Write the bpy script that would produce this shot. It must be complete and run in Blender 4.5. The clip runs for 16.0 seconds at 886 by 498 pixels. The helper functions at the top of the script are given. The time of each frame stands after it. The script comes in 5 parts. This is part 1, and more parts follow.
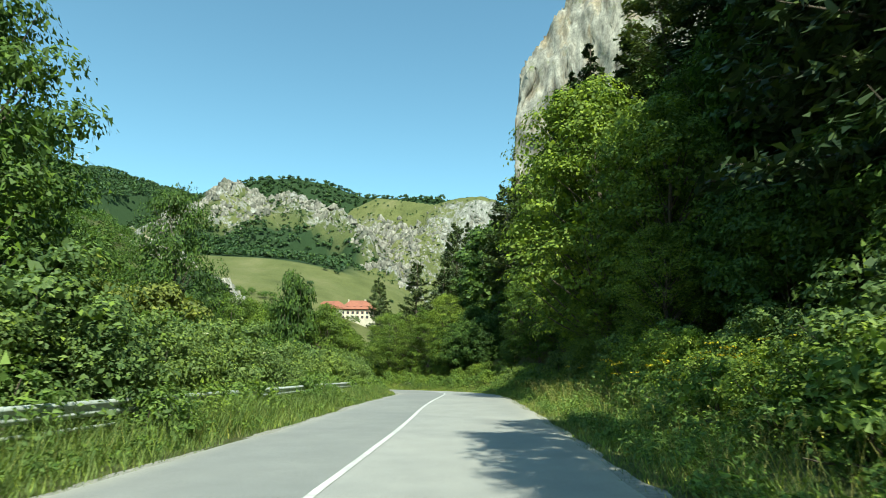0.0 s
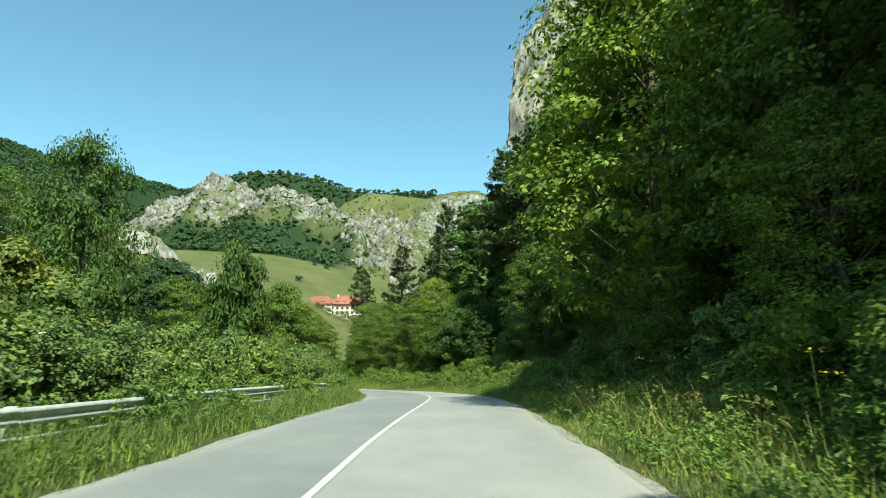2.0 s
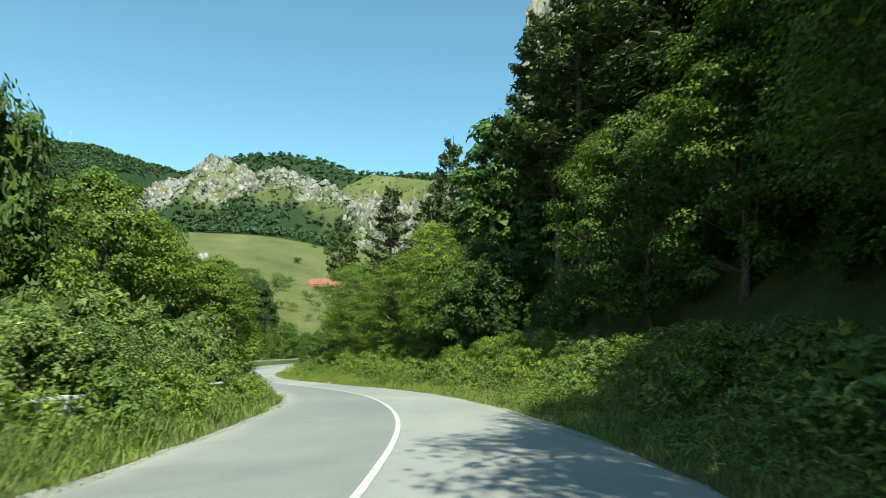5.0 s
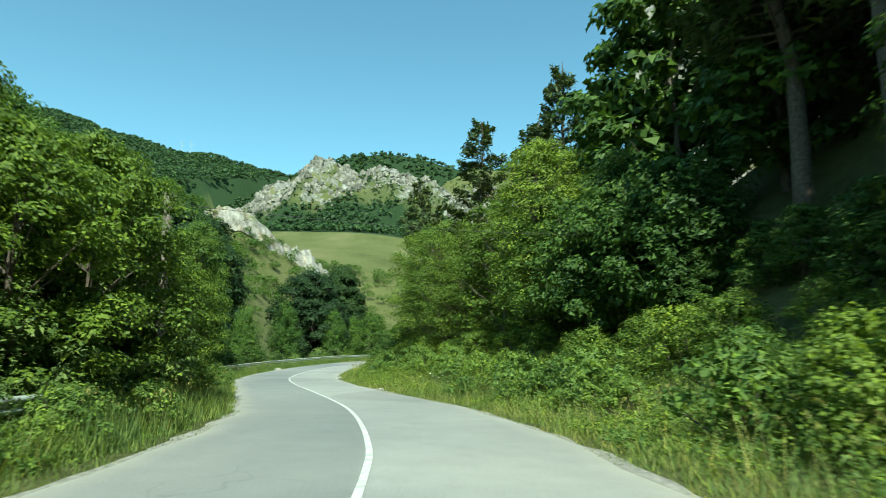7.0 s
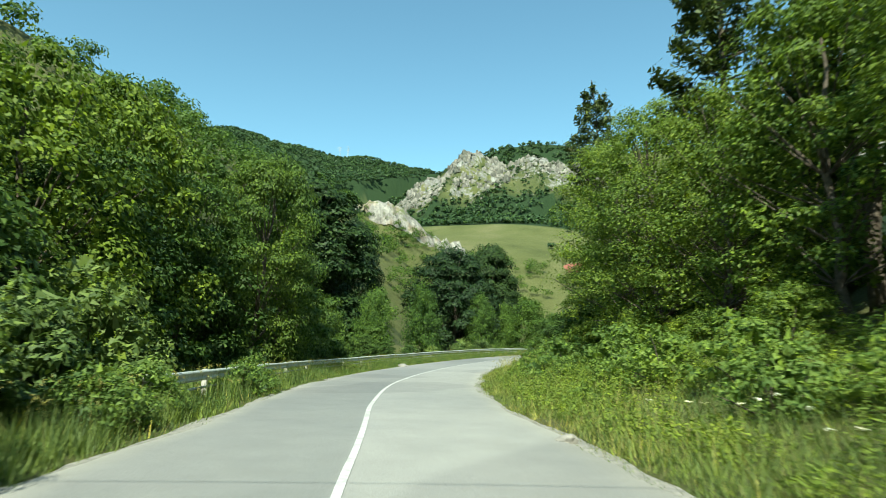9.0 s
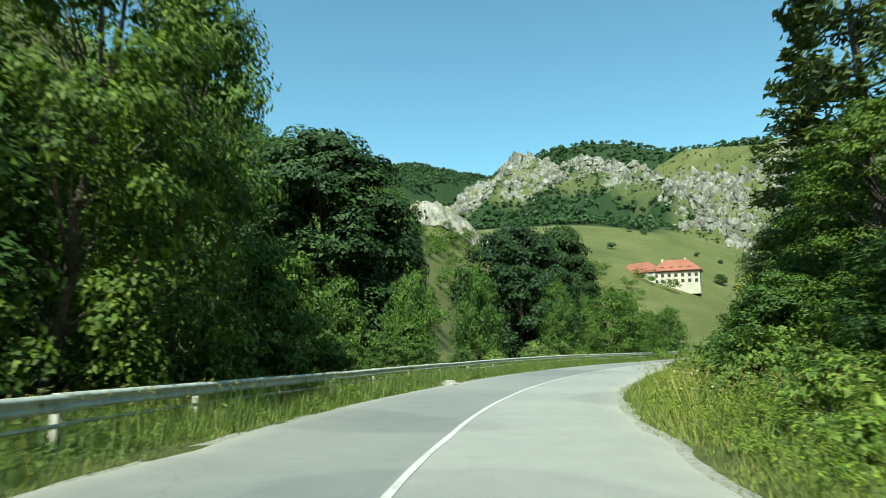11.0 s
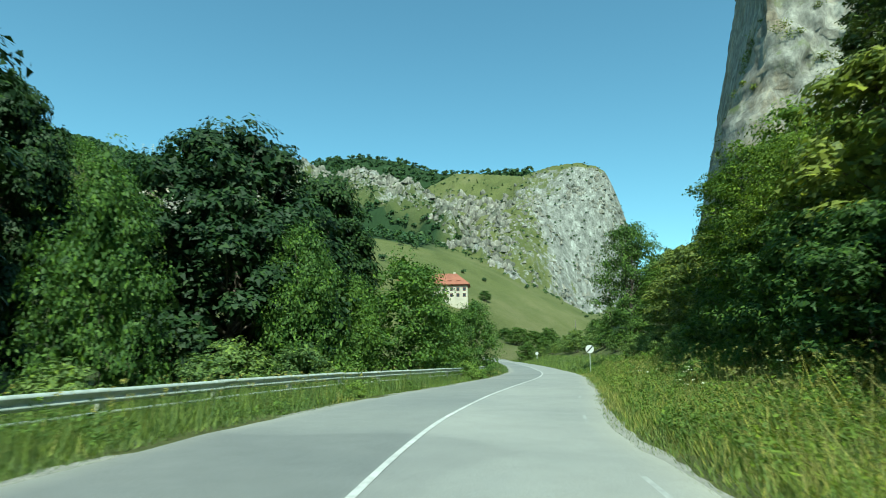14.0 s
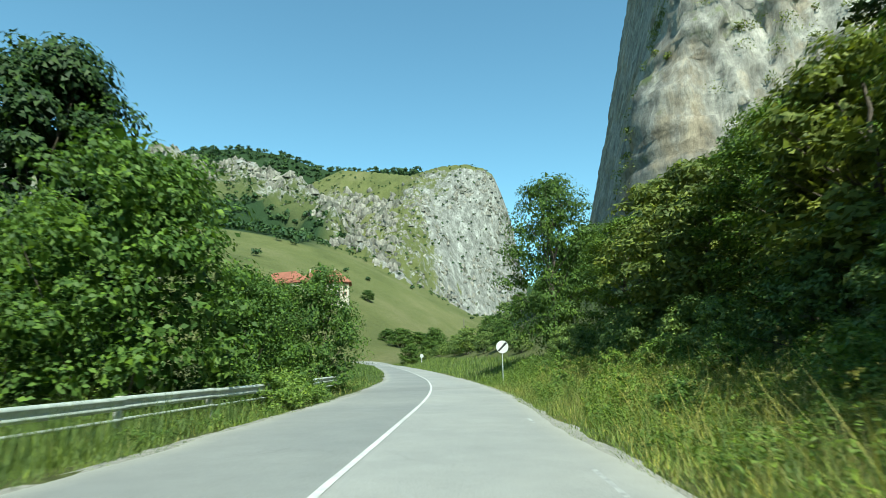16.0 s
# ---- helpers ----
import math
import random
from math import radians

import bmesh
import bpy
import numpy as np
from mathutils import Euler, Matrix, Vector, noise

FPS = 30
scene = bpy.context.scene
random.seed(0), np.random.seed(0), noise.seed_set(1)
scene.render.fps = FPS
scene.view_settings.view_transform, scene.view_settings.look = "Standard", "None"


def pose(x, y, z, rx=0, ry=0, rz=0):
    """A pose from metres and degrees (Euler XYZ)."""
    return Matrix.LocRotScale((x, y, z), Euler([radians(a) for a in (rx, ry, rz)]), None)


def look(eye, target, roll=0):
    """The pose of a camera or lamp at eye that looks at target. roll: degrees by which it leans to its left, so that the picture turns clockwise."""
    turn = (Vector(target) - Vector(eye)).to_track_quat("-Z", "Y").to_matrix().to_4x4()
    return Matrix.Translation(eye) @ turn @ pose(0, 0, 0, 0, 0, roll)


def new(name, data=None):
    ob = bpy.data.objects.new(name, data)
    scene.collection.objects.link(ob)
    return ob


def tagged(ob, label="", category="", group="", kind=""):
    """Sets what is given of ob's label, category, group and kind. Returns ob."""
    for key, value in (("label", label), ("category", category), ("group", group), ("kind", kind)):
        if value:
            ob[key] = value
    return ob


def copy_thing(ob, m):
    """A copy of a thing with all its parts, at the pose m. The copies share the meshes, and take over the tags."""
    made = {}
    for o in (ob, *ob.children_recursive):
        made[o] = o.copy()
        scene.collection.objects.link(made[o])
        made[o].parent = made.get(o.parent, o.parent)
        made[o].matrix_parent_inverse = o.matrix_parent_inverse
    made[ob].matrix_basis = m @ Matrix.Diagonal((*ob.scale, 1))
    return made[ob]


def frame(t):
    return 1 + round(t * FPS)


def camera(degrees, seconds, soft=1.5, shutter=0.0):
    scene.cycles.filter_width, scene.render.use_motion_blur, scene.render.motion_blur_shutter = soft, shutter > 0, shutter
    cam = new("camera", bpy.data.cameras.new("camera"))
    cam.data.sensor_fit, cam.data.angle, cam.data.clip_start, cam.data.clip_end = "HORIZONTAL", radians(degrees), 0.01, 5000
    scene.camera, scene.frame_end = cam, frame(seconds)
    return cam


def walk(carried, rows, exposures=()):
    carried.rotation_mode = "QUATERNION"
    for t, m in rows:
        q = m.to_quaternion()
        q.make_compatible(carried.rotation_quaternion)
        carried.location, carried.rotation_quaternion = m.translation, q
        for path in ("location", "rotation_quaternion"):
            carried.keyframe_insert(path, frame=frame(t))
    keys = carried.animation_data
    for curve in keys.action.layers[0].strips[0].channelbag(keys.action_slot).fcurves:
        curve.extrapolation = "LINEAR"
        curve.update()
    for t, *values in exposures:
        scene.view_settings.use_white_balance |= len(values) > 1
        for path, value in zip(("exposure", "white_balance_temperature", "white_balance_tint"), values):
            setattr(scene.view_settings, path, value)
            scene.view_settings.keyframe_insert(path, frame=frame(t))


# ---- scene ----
# ---- camera ----
cam = camera(72.00, 16.0, soft=0.85, shutter=0.25)
PATH = [
    (0.0, -0.000, -0.000, 1.300, 100.73, -0.24, 0.00),
    (0.5, 0.091, 2.546, 1.287, 100.61, -0.18, -0.29),
    (1.0, 0.198, 5.264, 1.261, 99.50, -0.13, -0.89),
    (1.5, 0.324, 8.106, 1.227, 100.09, -0.06, -1.02),
    (2.0, 0.440, 11.160, 1.193, 100.39, 0.09, -0.66),
    (2.5, 0.538, 14.568, 1.142, 100.15, 0.37, 0.05),
    (3.0, 0.603, 18.221, 1.097, 100.45, 0.01, 0.61),
    (3.5, 0.645, 21.971, 1.056, 100.15, 0.11, 0.53),
    (4.0, 0.707, 25.808, 1.002, 99.56, 0.05, 0.38),
    (4.5, 0.796, 29.741, 0.929, 99.25, 0.01, 0.04),
    (5.0, 0.908, 33.776, 0.838, 99.09, 0.03, -0.19),
    (5.5, 1.020, 37.920, 0.734, 99.00, 0.10, 0.10),
    (6.0, 1.059, 42.180, 0.619, 98.97, 0.19, 1.41),
    (6.5, 0.888, 46.559, 0.483, 98.72, 0.01, 4.89),
    (7.0, 0.368, 50.998, 0.338, 98.84, -0.13, 9.52),
    (7.5, -0.529, 55.504, 0.197, 98.63, -0.19, 14.17),
    (8.0, -1.762, 60.102, 0.060, 98.65, -0.51, 17.81),
    (8.5, -3.283, 64.705, -0.089, 98.26, -0.76, 20.92),
    (9.0, -5.099, 69.285, -0.240, 98.34, -0.28, 23.80),
    (9.5, -7.135, 73.809, -0.372, 99.05, -0.04, 26.98),
    (10.0, -9.369, 78.278, -0.484, 99.30, 0.02, 29.08),
    (10.5, -11.724, 82.724, -0.592, 99.27, 0.07, 29.70),
    (11.0, -14.082, 87.204, -0.707, 99.08, 0.19, 28.73),
    (11.5, -16.305, 91.784, -0.827, 98.71, 0.33, 26.31),
    (12.0, -18.253, 96.517, -0.935, 99.24, 0.00, 22.52),
    (12.5, -19.851, 101.364, -1.012, 99.28, -0.14, 18.45),
    (13.0, -21.115, 106.262, -1.052, 100.02, 0.25, 14.55),
    (13.5, -22.056, 111.378, -1.066, 100.11, 0.23, 10.68),
    (14.0, -22.666, 116.765, -1.058, 100.51, 0.25, 7.15),
    (14.5, -22.956, 122.252, -1.033, 100.65, 0.38, 3.71),
    (15.0, -22.939, 127.712, -0.995, 101.04, 0.68, 0.45),
    (15.5, -22.663, 133.211, -0.955, 100.85, 0.95, -2.00),
    (16.0, -22.234, 138.693, -0.917, 100.71, 0.93, -3.51),
]
walk(cam, [(t, pose(x, y, z, rx, ry, rz)) for t, x, y, z, rx, ry, rz in PATH], exposures=[(0.0, 0.8, 6600, -7), (6.0, 0.8, 6550, -7), (7.0, 0.75, 6300, -16), (8.5, 0.82, 6650, -8), (11.5, 0.68, 6300, -14), (12.5, 0.52, 6000, -19), (15.0, 0.55, 6000, -19), (16.0, 0.7, 6200, -9)])

# ---- world and sun ----
SUN_AZ, SUN_EL = radians(165), radians(50)
world = bpy.data.worlds.new("sky")
scene.world = world
world.use_nodes = True
wn = world.node_tree
sky = wn.nodes.new("ShaderNodeTexSky")
sky.sky_type = "NISHITA"
sky.sun_disc = False
sky.sun_elevation, sky.sun_rotation = SUN_EL, SUN_AZ
sky.altitude, sky.air_density, sky.dust_density, sky.ozone_density = 300, 1.0, 0.6, 0.0
tint = wn.nodes.new("ShaderNodeMix")
tint.data_type, tint.blend_type = "RGBA", "MULTIPLY"
tint.inputs[0].default_value, tint.inputs[7].default_value = 1.0, (0.8, 1.07, 1.05, 1)
wn.links.new(sky.outputs[0], tint.inputs[6])
wn.links.new(tint.outputs[2], wn.nodes["Background"].inputs[0])
wn.nodes["Background"].inputs[1].default_value = 0.125
sun_dir = Vector((math.sin(SUN_AZ) * math.cos(SUN_EL), math.cos(SUN_AZ) * math.cos(SUN_EL), math.sin(SUN_EL)))
sun = new("sun", bpy.data.lights.new("sun", "SUN"))
sun.data.energy, sun.data.angle, sun.data.color = 5.0, radians(0.6), (1.0, 0.95, 0.86)
sun.matrix_world = look(sun_dir * 100, (0, 0, 0))

# ---- materials ----


def nodes_of(name):
    m = bpy.data.materials.new(name)
    m.use_nodes = True
    return m, m.node_tree, m.node_tree.nodes["Principled BSDF"]


def node(nt, kind, **values):
    n = nt.nodes.new(kind)
    for key, value in values.items():
        if key in n.inputs:
            n.inputs[key].default_value = value
    return n


def ramp(nt, source, stops):
    r = nt.nodes.new("ShaderNodeValToRGB")
    while len(r.color_ramp.elements) < len(stops):
        r.color_ramp.elements.new(0.5)
    for e, (p, c) in zip(r.color_ramp.elements, stops):
        e.position, e.color = p, (*c, 1)
    nt.links.new(source, r.inputs[0])
    return r.outputs[0]


def world_grain(nt, scale, detail=6, rough=0.6):
    co = nt.nodes.new("ShaderNodeNewGeometry")
    n = node(nt, "ShaderNodeTexNoise", Scale=scale, Detail=detail, Roughness=rough)
    nt.links.new(co.outputs["Position"], n.inputs["Vector"])
    return n.outputs["Fac"]


def mixed(nt, fac, a, b, how="MIX"):
    m = nt.nodes.new("ShaderNodeMix")
    m.data_type, m.blend_type = "RGBA", how
    for sock, v in ((m.inputs[0], fac), (m.inputs[6], a), (m.inputs[7], b)):
        if hasattr(v, "is_linked"):
            nt.links.new(v, sock)
        else:
            sock.default_value = v if isinstance(v, float) else (*v, 1)
    return m.outputs[2]


def bump(nt, p, source, strength, distance):
    b = node(nt, "ShaderNodeBump", Strength=strength, Distance=distance)
    nt.links.new(source, b.inputs["Height"])
    nt.links.new(b.outputs[0], p.inputs["Normal"])


def leaf_material(name, dark, light, translucent=0.35, tint=(1.0, 0.98, 0.5)):
    """Foliage: each leaf and each plant has its own green, and light comes through."""
    m, nt, p = nodes_of(name)
    geo, info = nt.nodes.new("ShaderNodeNewGeometry"), nt.nodes.new("ShaderNodeObjectInfo")
    col = ramp(nt, geo.outputs["Random Per Island"], [(0.0, dark), (0.75, light), (1.0, tuple(min(1, 1.3 * a * b) for a, b in zip(light, tint)))])
    each = ramp(nt, info.outputs["Random"], [(0.0, (0.72, 0.78, 0.8)), (0.5, (1.0, 1.0, 1.0)), (1.0, (1.14, 1.1, 0.9))])
    col = mixed(nt, 1.0, col, each, "MULTIPLY")
    patch = ramp(nt, world_grain(nt, 0.45, 3), [(0.3, (0.75, 0.8, 0.8)), (0.7, (1.2, 1.15, 0.95))])
    col = mixed(nt, 1.0, col, patch, "MULTIPLY")
    nt.links.new(col, p.inputs["Base Color"])
    p.inputs["Roughness"].default_value = 0.58
    p.inputs["Specular IOR Level"].default_value = 0.22
    tr = nt.nodes.new("ShaderNodeBsdfTranslucent")
    nt.links.new(mixed(nt, 1.0, col, (1.2, 1.25, 0.65), "MULTIPLY"), tr.inputs[0])
    mx = node(nt, "ShaderNodeMixShader", Fac=translucent)
    nt.links.new(p.outputs[0], mx.inputs[1])
    nt.links.new(tr.outputs[0], mx.inputs[2])
    nt.links.new(mx.outputs[0], nt.nodes["Material Output"].inputs[0])
    return m


def plain(name, colours, scale=8.0, rough=0.7, metal=0.0, relief=0.3, size=0.01):
    m, nt, p = nodes_of(name)
    n = world_grain(nt, scale)
    big = ramp(nt, world_grain(nt, scale * 0.13, 4), [(0.3, (0.82, 0.82, 0.82)), (0.7, (1.1, 1.1, 1.1))])
    col = mixed(nt, 1.0, ramp(nt, n, [(0.3, colours[0]), (0.7, colours[1])]), big, "MULTIPLY")
    nt.links.new(col, p.inputs["Base Color"])
    p.inputs["Roughness"].default_value, p.inputs["Metallic"].default_value = rough, metal
    bump(nt, p, n, relief, size)
    return m


LEAF_MAPLE = leaf_material("leaf_maple", (0.046, 0.085, 0.017), (0.14, 0.205, 0.04), 0.3)
LEAF_HORNBEAM = leaf_material("leaf_hornbeam", (0.034, 0.07, 0.017), (0.09, 0.15, 0.036), 0.24)
LEAF_SHRUB = leaf_material("leaf_shrub", (0.062, 0.105, 0.036), (0.165, 0.23, 0.08), 0.26)
LEAF_DARK = leaf_material("leaf_walnut", (0.014, 0.034, 0.012), (0.036, 0.068, 0.024), 0.18)
LEAF_HAZEL = leaf_material("leaf_hazel", (0.036, 0.078, 0.020), (0.102, 0.174, 0.042), 0.3)
LEAF_WEED = leaf_material("leaf_weed", (0.065, 0.12, 0.03), (0.18, 0.26, 0.07), 0.32)
LEAF_ELDER = leaf_material("leaf_elder", (0.075, 0.105, 0.028), (0.18, 0.21, 0.06), 0.26)
# bright green of verge shrubs and weeds; on maples it paints in sunlight
LEAF_BRIGHT = leaf_material("leaf_bright_sunlit", (0.078, 0.132, 0.026), (0.21, 0.28, 0.06), 0.34)
NEEDLE = leaf_material("needle", (0.04, 0.066, 0.032), (0.1, 0.132, 0.056), 0.17)
# darker copy of NEEDLE: the shade of the right-hand wood put into the colour
NEEDLE_SHADED = leaf_material("needle_shaded", (0.016, 0.034, 0.015), (0.048, 0.074, 0.03), 0.12)
FAR_LEAF = leaf_material("far_leaf", (0.022, 0.05, 0.023), (0.056, 0.1, 0.04), 0.15)
GRASS = leaf_material("grass_blade", (0.07, 0.118, 0.036), (0.19, 0.25, 0.085), 0.34)
GRASS_DRY = leaf_material("grass_dry", (0.2, 0.19, 0.06), (0.42, 0.38, 0.15), 0.3)
PETAL_YELLOW = leaf_material("petal_yellow", (0.5, 0.33, 0.02), (0.75, 0.55, 0.04), 0.2, (1, 1, 1))
PETAL_WHITE = leaf_material("petal_white", (0.55, 0.55, 0.45), (0.8, 0.8, 0.7), 0.2, (1, 1, 1))
BARK = plain("bark", ((0.05, 0.04, 0.03), (0.15, 0.12, 0.09)), 9, 0.9, 0, 0.8, 0.03)
POLE_WOOD = plain("weathered_pole_wood", ((0.12, 0.1, 0.08), (0.28, 0.25, 0.21)), 6, 0.85, 0, 0.5, 0.01)
ZINC = plain("dull_galvanised_steel", ((0.34, 0.38, 0.35), (0.56, 0.6, 0.55)), 5, 0.6, 0.25, 0.15, 0.004)
CONCRETE = plain("pale_concrete_post", ((0.36, 0.35, 0.31), (0.56, 0.55, 0.5)), 7, 0.85, 0, 0.4, 0.008)
PAINT_WHITE = plain("road_paint", ((0.38, 0.38, 0.365), (0.7, 0.7, 0.68)), 6, 0.65, 0, 0.3, 0.004)
PAINT_WORN = plain("worn_road_paint", ((0.2, 0.2, 0.19), (0.46, 0.46, 0.44)), 5, 0.7, 0, 0.3, 0.004)
GRAVEL = plain("pale_gravel", ((0.16, 0.155, 0.138), (0.34, 0.325, 0.28)), 9, 0.9, 0, 0.4, 0.012)
STONE = plain("limestone_boulder", ((0.2, 0.19, 0.165), (0.38, 0.36, 0.315)), 6, 0.9, 0, 0.9, 0.05)
PLASTER = plain("cream_plaster", ((0.46, 0.41, 0.32), (0.58, 0.53, 0.43)), 1.5, 0.85, 0, 0.2, 0.01)
WHITEWASH = plain("white_plaster", ((0.7, 0.7, 0.68), (0.82, 0.82, 0.8)), 1.5, 0.85, 0, 0.2, 0.01)
ROOF_TILE = plain("red_roof_tile", ((0.22, 0.075, 0.045), (0.34, 0.13, 0.08)), 1.2, 0.75, 0, 0.5, 0.04)
TRIM_RED = plain("red_brown_trim", ((0.25, 0.07, 0.04), (0.33, 0.1, 0.06)), 2, 0.7)
SIGN_WHITE = plain("sign_white", ((0.5, 0.51, 0.5), (0.62, 0.62, 0.6)), 3, 0.4, 0, 0.05, 0.002)
SIGN_BLACK = plain("sign_black", ((0.02, 0.02, 0.02), (0.04, 0.04, 0.04)), 3, 0.4, 0, 0.05, 0.002)
CABLE = plain("black_cable", ((0.02, 0.02, 0.02), (0.03, 0.03, 0.03)), 3, 0.6)
PANE, pane_nt, pane_p = nodes_of("window_glass")
pane_p.inputs["Base Color"].default_value = (0.03, 0.035, 0.04, 1)
pane_p.inputs["Roughness"].default_value = 0.08


def asphalt_material():
    m, nt, p = nodes_of("worn_asphalt")
    fine = world_grain(nt, 60, 4, 0.7)
    mid = world_grain(nt, 1.3, 6)
    large = world_grain(nt, 0.16, 4)
    col = ramp(nt, fine, [(0.3, (0.185, 0.185, 0.175)), (0.7, (0.31, 0.31, 0.295))])
    col = mixed(nt, 1.0, col, ramp(nt, mid, [(0.3, (0.92, 0.92, 0.92)), (0.7, (1.06, 1.06, 1.06))]), "MULTIPLY")
    col = mixed(nt, 1.0, col, ramp(nt, large, [(0.35, (0.88, 0.89, 0.9)), (0.65, (1.08, 1.07, 1.05))]), "MULTIPLY")
    lane = nt.nodes.new("ShaderNodeAttribute")
    lane.attribute_name = "lane"
    # left lane an older, darker mix; pale dust towards the broken edges
    col = mixed(nt, 1.0, col, ramp(nt, lane.outputs["Fac"], [(0.0, (1.25, 1.22, 1.12)), (0.09, (0.9, 0.91, 0.92)), (0.44, (0.84, 0.86, 0.87)), (0.47, (1.16, 1.16, 1.15)), (0.9, (1.1, 1.1, 1.08)), (1.0, (1.3, 1.26, 1.15))]), "MULTIPLY")
    patch = ramp(nt, world_grain(nt, 0.09, 2, 0.4), [(0.6, (1, 1, 1)), (0.615, (0.86, 0.86, 0.87))])
    col = mixed(nt, 1.0, col, patch, "MULTIPLY")
    geo = nt.nodes.new("ShaderNodeNewGeometry")
    warp = node(nt, "ShaderNodeTexVoronoi", Scale=0.55)
    warp.feature = "DISTANCE_TO_EDGE"
    wob = nt.nodes.new("ShaderNodeMix")
    wob.data_type, wob.blend_type = "RGBA", "ADD"
    wob.inputs[0].default_value = 0.6
    nz = node(nt, "ShaderNodeTexNoise", Scale=1.6, Detail=4)
    nt.links.new(geo.outputs["Position"], nz.inputs["Vector"])
    nt.links.new(geo.outputs["Position"], wob.inputs[6])
    nt.links.new(nz.outputs["Color"], wob.inputs[7])
    nt.links.new(wob.outputs[2], warp.inputs["Vector"])
    thin = ramp(nt, warp.outputs["Distance"], [(0.0, (0.76, 0.76, 0.76)), (0.01, (1, 1, 1))])
    where = ramp(nt, world_grain(nt, 0.12, 3), [(0.56, (0, 0, 0)), (0.68, (1, 1, 1))])
    col = mixed(nt, where, col, mixed(nt, 1.0, col, thin, "MULTIPLY"))
    nt.links.new(col, p.inputs["Base Color"])
    p.inputs["Roughness"].default_value = 0.72
    bump(nt, p, fine, 0.35, 0.006)
    return m


def stretched_grain(nt, scale, detail=8, rough=0.7, flat=0.28):
    """Noise drawn out up and down, as on weathered rock faces."""
    geo = nt.nodes.new("ShaderNodeNewGeometry")
    mp = node(nt, "ShaderNodeMapping")
    mp.inputs["Scale"].default_value = (scale, scale, scale * flat)
    nt.links.new(geo.outputs["Position"], mp.inputs[0])
    n = node(nt, "ShaderNodeTexNoise", Scale=1.0, Detail=detail, Roughness=rough)
    nt.links.new(mp.outputs[0], n.inputs["Vector"])
    return n.outputs["Fac"]


def rock_layers(nt):
    """Pale limestone with grey streaks, ochre stains and dark cracks."""
    big = ramp(nt, stretched_grain(nt, 0.16, 8, 0.7), [(0.3, (0.1, 0.1, 0.09)), (0.5, (0.2, 0.198, 0.18)), (0.72, (0.42, 0.415, 0.385))])
    fine = ramp(nt, stretched_grain(nt, 0.7, 8, 0.75), [(0.3, (0.4, 0.41, 0.38)), (0.6, (1.15, 1.15, 1.15))])
    return mixed(nt, 1.0, big, fine, "MULTIPLY")


def terrain_material():
    m, nt, p = nodes_of("valley_ground")
    g = ramp(nt, world_grain(nt, 0.02, 8, 0.65), [(0.3, (0.068, 0.08, 0.025)), (0.5, (0.106, 0.115, 0.04)), (0.75, (0.158, 0.15, 0.07))])
    g = mixed(nt, 1.0, g, ramp(nt, world_grain(nt, 0.8, 8, 0.7), [(0.3, (0.7, 0.72, 0.7)), (0.7, (1.2, 1.2, 1.15))]), "MULTIPLY")
    rock = nt.nodes.new("ShaderNodeAttribute")
    rock.attribute_name = "rock"
    spots = stretched_grain(nt, 0.16, 9, 0.78, 0.4)
    ad = nt.nodes.new("ShaderNodeMath")
    ad.operation = "ADD"
    nt.links.new(rock.outputs["Fac"], ad.inputs[0])
    nt.links.new(spots, ad.inputs[1])
    mask = ramp(nt, ad.outputs[0], [(0.93, (0, 0, 0)), (1.0, (1, 1, 1))])
    # ground turns deep dark green where the wood share is high
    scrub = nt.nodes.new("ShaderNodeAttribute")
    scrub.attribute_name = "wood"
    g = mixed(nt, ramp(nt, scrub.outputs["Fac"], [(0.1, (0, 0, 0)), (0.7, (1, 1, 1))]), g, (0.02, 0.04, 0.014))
    col = mixed(nt, mask, g, rock_layers(nt))
    nt.links.new(col, p.inputs["Base Color"])
    p.inputs["Roughness"].default_value = 0.9
    p.inputs["Specular IOR Level"].default_value = 0.2
    bump(nt, p, world_grain(nt, 0.5, 9, 0.7), 0.8, 1.2)
    return m


